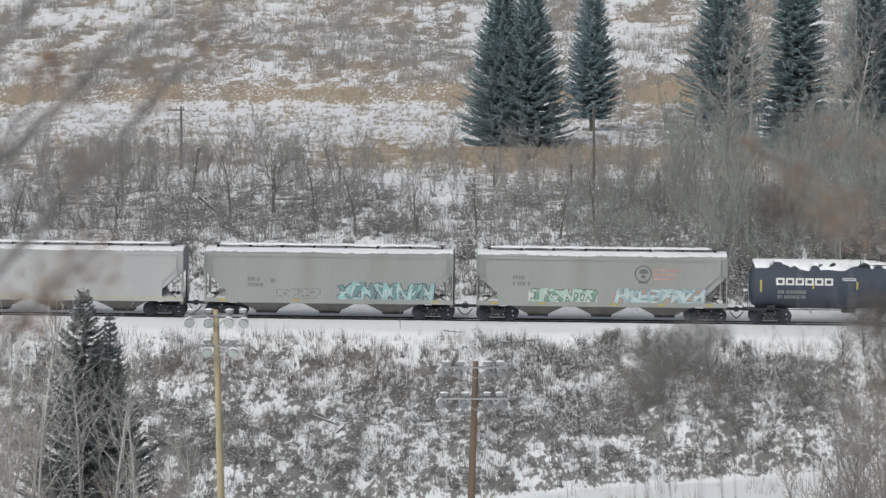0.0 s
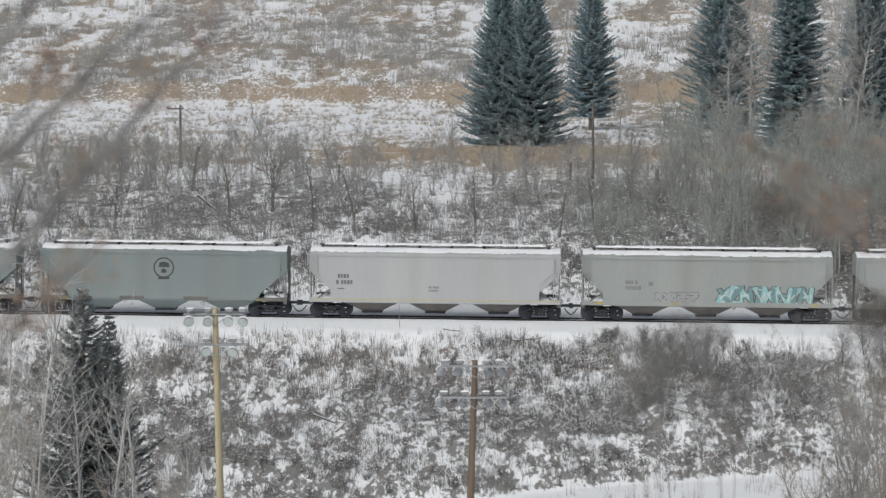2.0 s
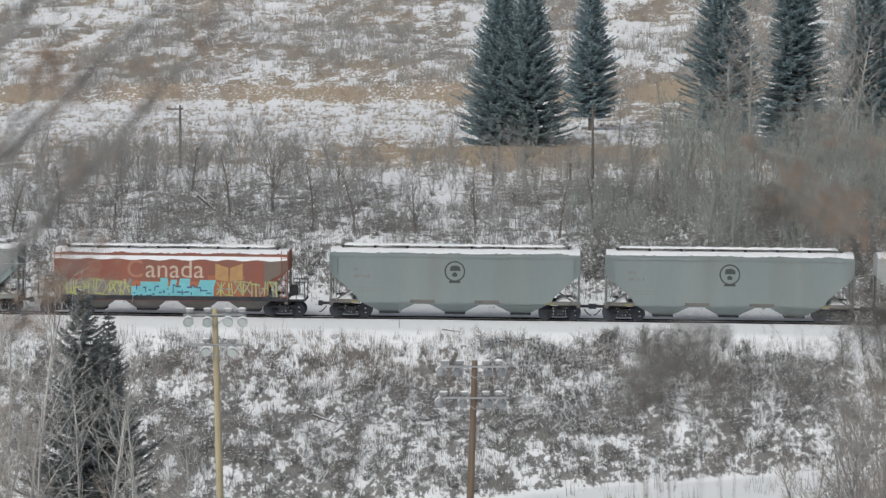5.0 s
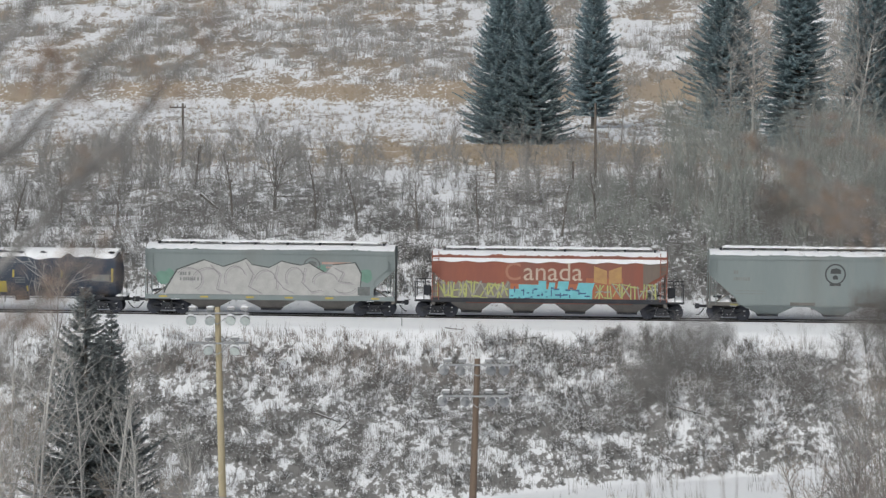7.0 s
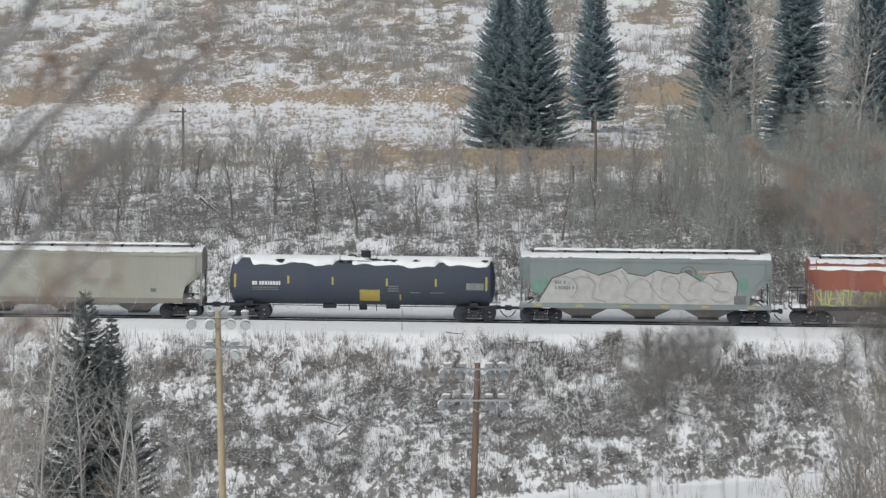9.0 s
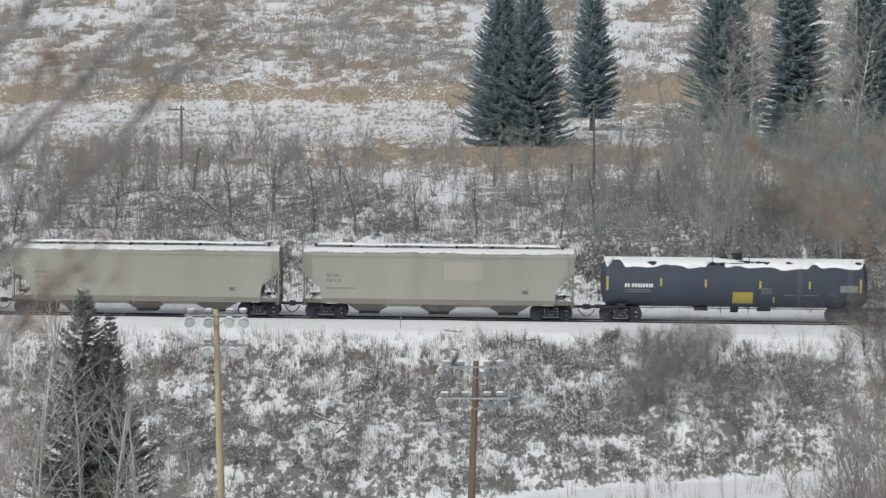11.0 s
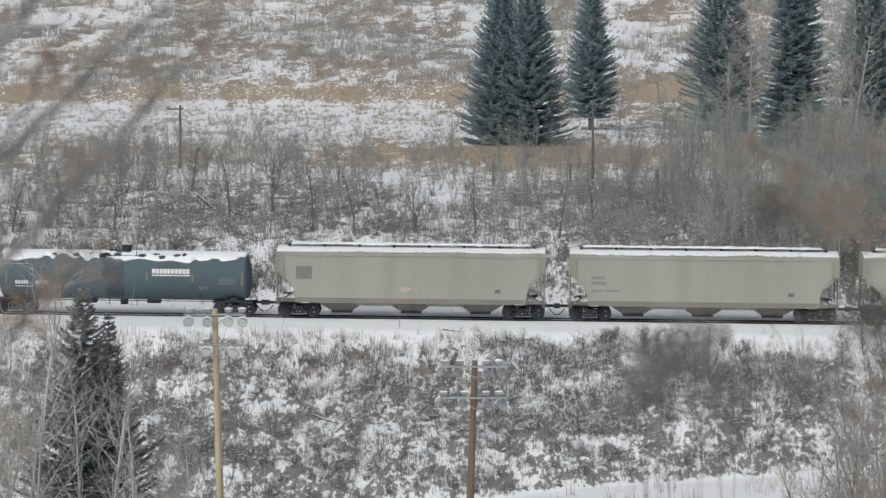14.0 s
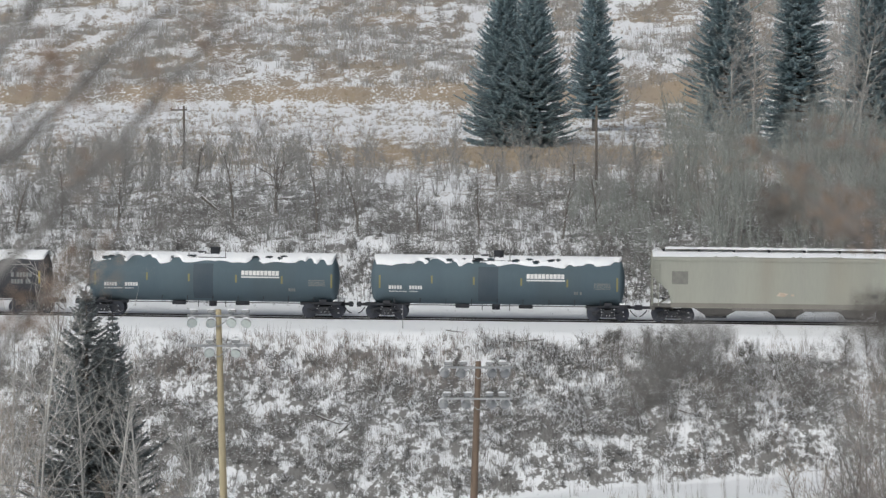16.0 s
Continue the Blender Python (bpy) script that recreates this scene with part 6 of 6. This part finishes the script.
    peaks = [(-6.9, 1.36), (-6.85, 1.6), (-6.05, 2.93), (-4.3, 3.58), (-3.05, 3.15), (-2.0, 3.5), (-1.55, 3.7), (-1.15, 3.3), (-0.05, 3.12), (0.75, 3.55), (1.4, 3.4), (2.0, 3.3), (2.55, 3.45), (3.65, 2.8), (4.1, 3.35), (5.55, 3.5), (5.95, 2.8), (5.85, 1.36)]
    decal("graffiti_outline", c, [[(x * 1.012, z + 0.07) for x, z in peaks]], tint("ink", (0.06, 0.07, 0.07)), -1.60, 0.005)
    decal("graffiti_fill", c, [peaks], tint("ash", (0.45, 0.45, 0.44)), -1.60, 0.010, "ash-white mountain-shaped graffiti")
    curve = lambda pts, t: [stroke(p, q, t) for p, q in zip(pts, pts[1:])]
    arc = lambda cx, cz, rx, rz, a, b, n=9: [(cx + rx * math.cos(radians(a + (b - a) * k / n)), cz + rz * math.sin(radians(a + (b - a) * k / n))) for k in range(n + 1)]
    letters = [arc(-5.3, 2.35, 0.85, 0.75, 150, -60), arc(-4.1, 2.0, 1.1, 1.1, 170, 40), [(-3.9, 3.3), (-3.3, 2.6), (-3.5, 1.7), (-2.6, 1.5)], arc(-2.3, 2.4, 0.7, 0.85, 200, 20), [(-1.6, 3.5), (-1.1, 2.7), (-1.4, 1.9), (-0.6, 1.5)],
               arc(-0.3, 2.1, 0.75, 0.9, 160, -20), [(0.5, 3.3), (0.3, 2.5), (0.9, 1.8), (1.5, 1.55)], arc(1.6, 2.5, 0.6, 0.7, 210, -10), [(2.3, 3.2), (2.1, 2.2), (2.7, 1.6), (3.4, 1.7)], arc(3.6, 2.3, 0.8, 0.6, 190, 10), [(4.2, 3.2), (4.8, 2.9), (4.5, 2.3), (5.4, 2.2)], arc(4.9, 1.9, 0.7, 0.35, 200, 350)]
    decal("graffiti_linework", c, [b for k, pts in enumerate(letters) for b in curve([(x + 0.10, z - 0.08) for x, z in pts], 0.04)], tint("mauve", (0.385, 0.37, 0.38)), -1.60, 0.013)
    decal("graffiti_scribble", c, [b for pts in letters for b in curve(pts, 0.022)], tint("dove", (0.26, 0.25, 0.26)), -1.60, 0.016)
    decal("green_spray", c, [[(cx + r * (0.8 + 0.35 * g.random()) * math.cos(a * 0.4488), cz + r * (0.8 + 0.35 * g.random()) * math.sin(a * 0.4488)) for a in range(14)] for cx, cz, r in ((-7.0, 2.4, 0.5), (-6.6, 2.7, 0.3), (6.3, 2.65, 0.45), (3.4, 3.1, 0.3))], tint("jade", (0.16, 0.29, 0.235)), -1.60)
    decal("data_plate", c, [rect(5.75, 1.4, 0.8, 0.55)], M["dark_mark"], -1.60, 0.016)
    decal("lettering", c, bars(-5.9, 2.6, 0.75, 0.22, 1, g) + bars(-5.9, 2.25, 1.5, 0.2, 1, g), M["grey_mark"], -1.60, 0.016)
    sill_marks(c, (-7.0, -4.3, -1.3, 1.25, 3.9, 6.9), 0.52)
    # navy tank car with a yellow panel
    c = tank("navy blue tank car with yellow panel and snow", -124.86, -107.42, P["navy"], 7.39, 5, hatch=0.05, stripes=[(-8.35, 2.1, 0.14, 0.9), (-4.85, 2.4, 0.13, 0.5), (-1.95, 2.35, 0.13, 0.5), (1.6, 2.3, 0.13, 0.5), (4.8, 2.3, 0.13, 0.5), (8.1, 2.05, 0.14, 0.9), (2.5, 1.35, 0.10, 0.4)])
    cyl_patch("yellow_panel", c, -0.12, 1.2, 1.28, 2.05, 1.53, 2.48, M["yellow"], "weathered yellow panel")
    cyl_bars("lettering", c, bars(-7.15, 2.3, 1.9, 0.24, 1, g), 1.53, 2.48, M["white"])
    cyl_bars("lettering", c, bars(-7.15, 2.1, 1.7, 0.07, 2, g, 0.9), 1.53, 2.48, M["grey_mark"])
    cyl_bars("lettering", c, bars(1.75, 2.25, 0.7, 0.08, 3, g, 0.9) + bars(3.2, 1.85, 0.7, 0.07, 1, g) + bars(4.5, 1.85, 0.9, 0.07, 1, g), 1.53, 2.48, M["grey_mark"])
    cyl_patch("data_panel", c, 6.85, 8.0, 2.1, 2.55, 1.53, 2.48, M["grey_mark"], "faded data panel")
    # three long beige hoppers
    for k, (s0, s1) in enumerate(((-144.33, -126.55), (-163.4, -145.82), (-182.52, -164.88))):
        c = hopper("long beige covered hopper car with snowy roof", s0, s1, P["beige"], (-4.55, 0, 4.55), 1.75, 7.37, sill=False, notch="arc", sill_z=1.02, eave=4.30)
        for x in (-2.3, 2.3):
            bm = bm_new()
            box(bm, (x, -1.5, 1.02), (2.5, 0.2, 0.34), bevel=0.03)
            part("bay_skirt", bm, M["dusty"], c)
        if k < 2:
            decal("lettering", c, bars(-7.3, 2.75, 0.8, 0.2, 1, g) + bars(-7.3, 2.4, 1.0, 0.2, 1, g) + bars(-7.3, 1.95, 1.9, 0.12, 1, g), M["grey_mark"], -1.60)
        # flat band: dust and the lower flank's shade painted as one colour
        decal("road_dust", c, [[(-7.5, 1.03), (7.5, 1.03), (7.6, 1.34), (-7.6, 1.34)]], P["road"], -1.60, 0.003, "band of brown road dust with the shade of an inward curve")
        decal("data_plate", c, [rect(5.5, 1.75, 0.38, 0.24)], M["dark_mark"], -1.60)
        if k == 0:
            decal("repainted_patch", c, [rect(0.4, 2.6, 2.5, 1.2)], P["patch"], -1.60, 0.003, "paler repainted patch")
        if k == 2:
            decal("stencil_patch", c, [rect(-7.5, 2.55, 1.05, 0.85)], M["stencil"], -1.60, 0.006, "dark grey stencilled square")
            decal("scrape", c, [[(-0.7, 1.85), (-0.2, 1.8), (0.1, 2.0), (-0.5, 2.1)], rect(0.25, 1.85, 0.2, 0.12)], M["cream"], -1.60)
    # teal tank cars and a charcoal one
    teal_stripes = [(-7.75, 2.05, 0.12, 0.85), (-4.35, 2.4, 0.12, 0.5), (-1.6, 2.35, 0.12, 0.5), (1.5, 2.3, 0.12, 0.5), (4.5, 2.25, 0.12, 0.5), (7.75, 2.0, 0.12, 0.9)]
    for s0, s1, sd in ((-200.88, -184.21, 8), (-219.45, -202.95, 12)):
        c = tank("teal tank car with snow blanket and white wordmark", s0, s1, P["teal"], 7.24, sd, hatch=-0.1, stripes=teal_stripes, stripe="dim_yellow")
        cyl_bars("wordmark", c, [rect(1.9 + 0.25 * k, 2.78, 0.21, 0.30) for k in range(10)] + [rect(1.9, 2.62, 2.5, 0.09)], 1.53, 2.48, M["white"], "white wordmark shapes above a line")
        cyl_bars("lettering", c, bars(-7.1, 2.0, 0.95, 0.24, 1, g) + bars(-5.75, 2.0, 0.85, 0.24, 1, g) + bars(-7.1, 1.82, 1.2, 0.06, 1, g) + bars(-5.75, 1.82, 0.6, 0.06, 1, g), 1.53, 2.48, M["white"])
        cyl_bars("lettering", c, bars(6.3, 2.45, 1.1, 0.08, 4, g, 0.4) + bars(5.0, 1.75, 0.55, 0.2, 1, g), 1.53, 2.48, M["grey_mark"])
        cyl_patch("spill_stain", c, -1.25, 0.05, 1.2, 3.5, 1.53, 2.48, M["stain"], "dark spill stain below the hatch", 0.004)
    c = tank("charcoal tank car with snow along its top", -239.3, -221.95, P["charcoal"], 7.3, 17, stripes=[(8.0, 2.1, 0.13, 0.8), (4.8, 2.35, 0.12, 0.5)])
    cyl_bars("lettering", c, bars(6.2, 2.5, 1.4, 0.3, 2, g), 1.53, 2.48, M["grey_mark"])


build_ground()
build_track()
build_train()
scatter_vegetation()
build_trees()
build_poles()


def motions():
    """The train rolls past at about 12.3 m/s, its wheels turning with it."""
    way = lambda t: 12.372 * t - 0.0078 * t * t
    for car, s in CARS:
        walk(car, [(k * 0.5, track_pose(s + way(k * 0.5))) for k in range(33)])
    turn = [math.degrees(way(k / 30) / 0.457) for k in range(481)]
    for wheels, dx in WHEELSETS:
        walk(wheels, [(k / 30, pose(dx, 0, 0.457, 0, turn[k] % 360, 0)) for k in range(481)])


motions()
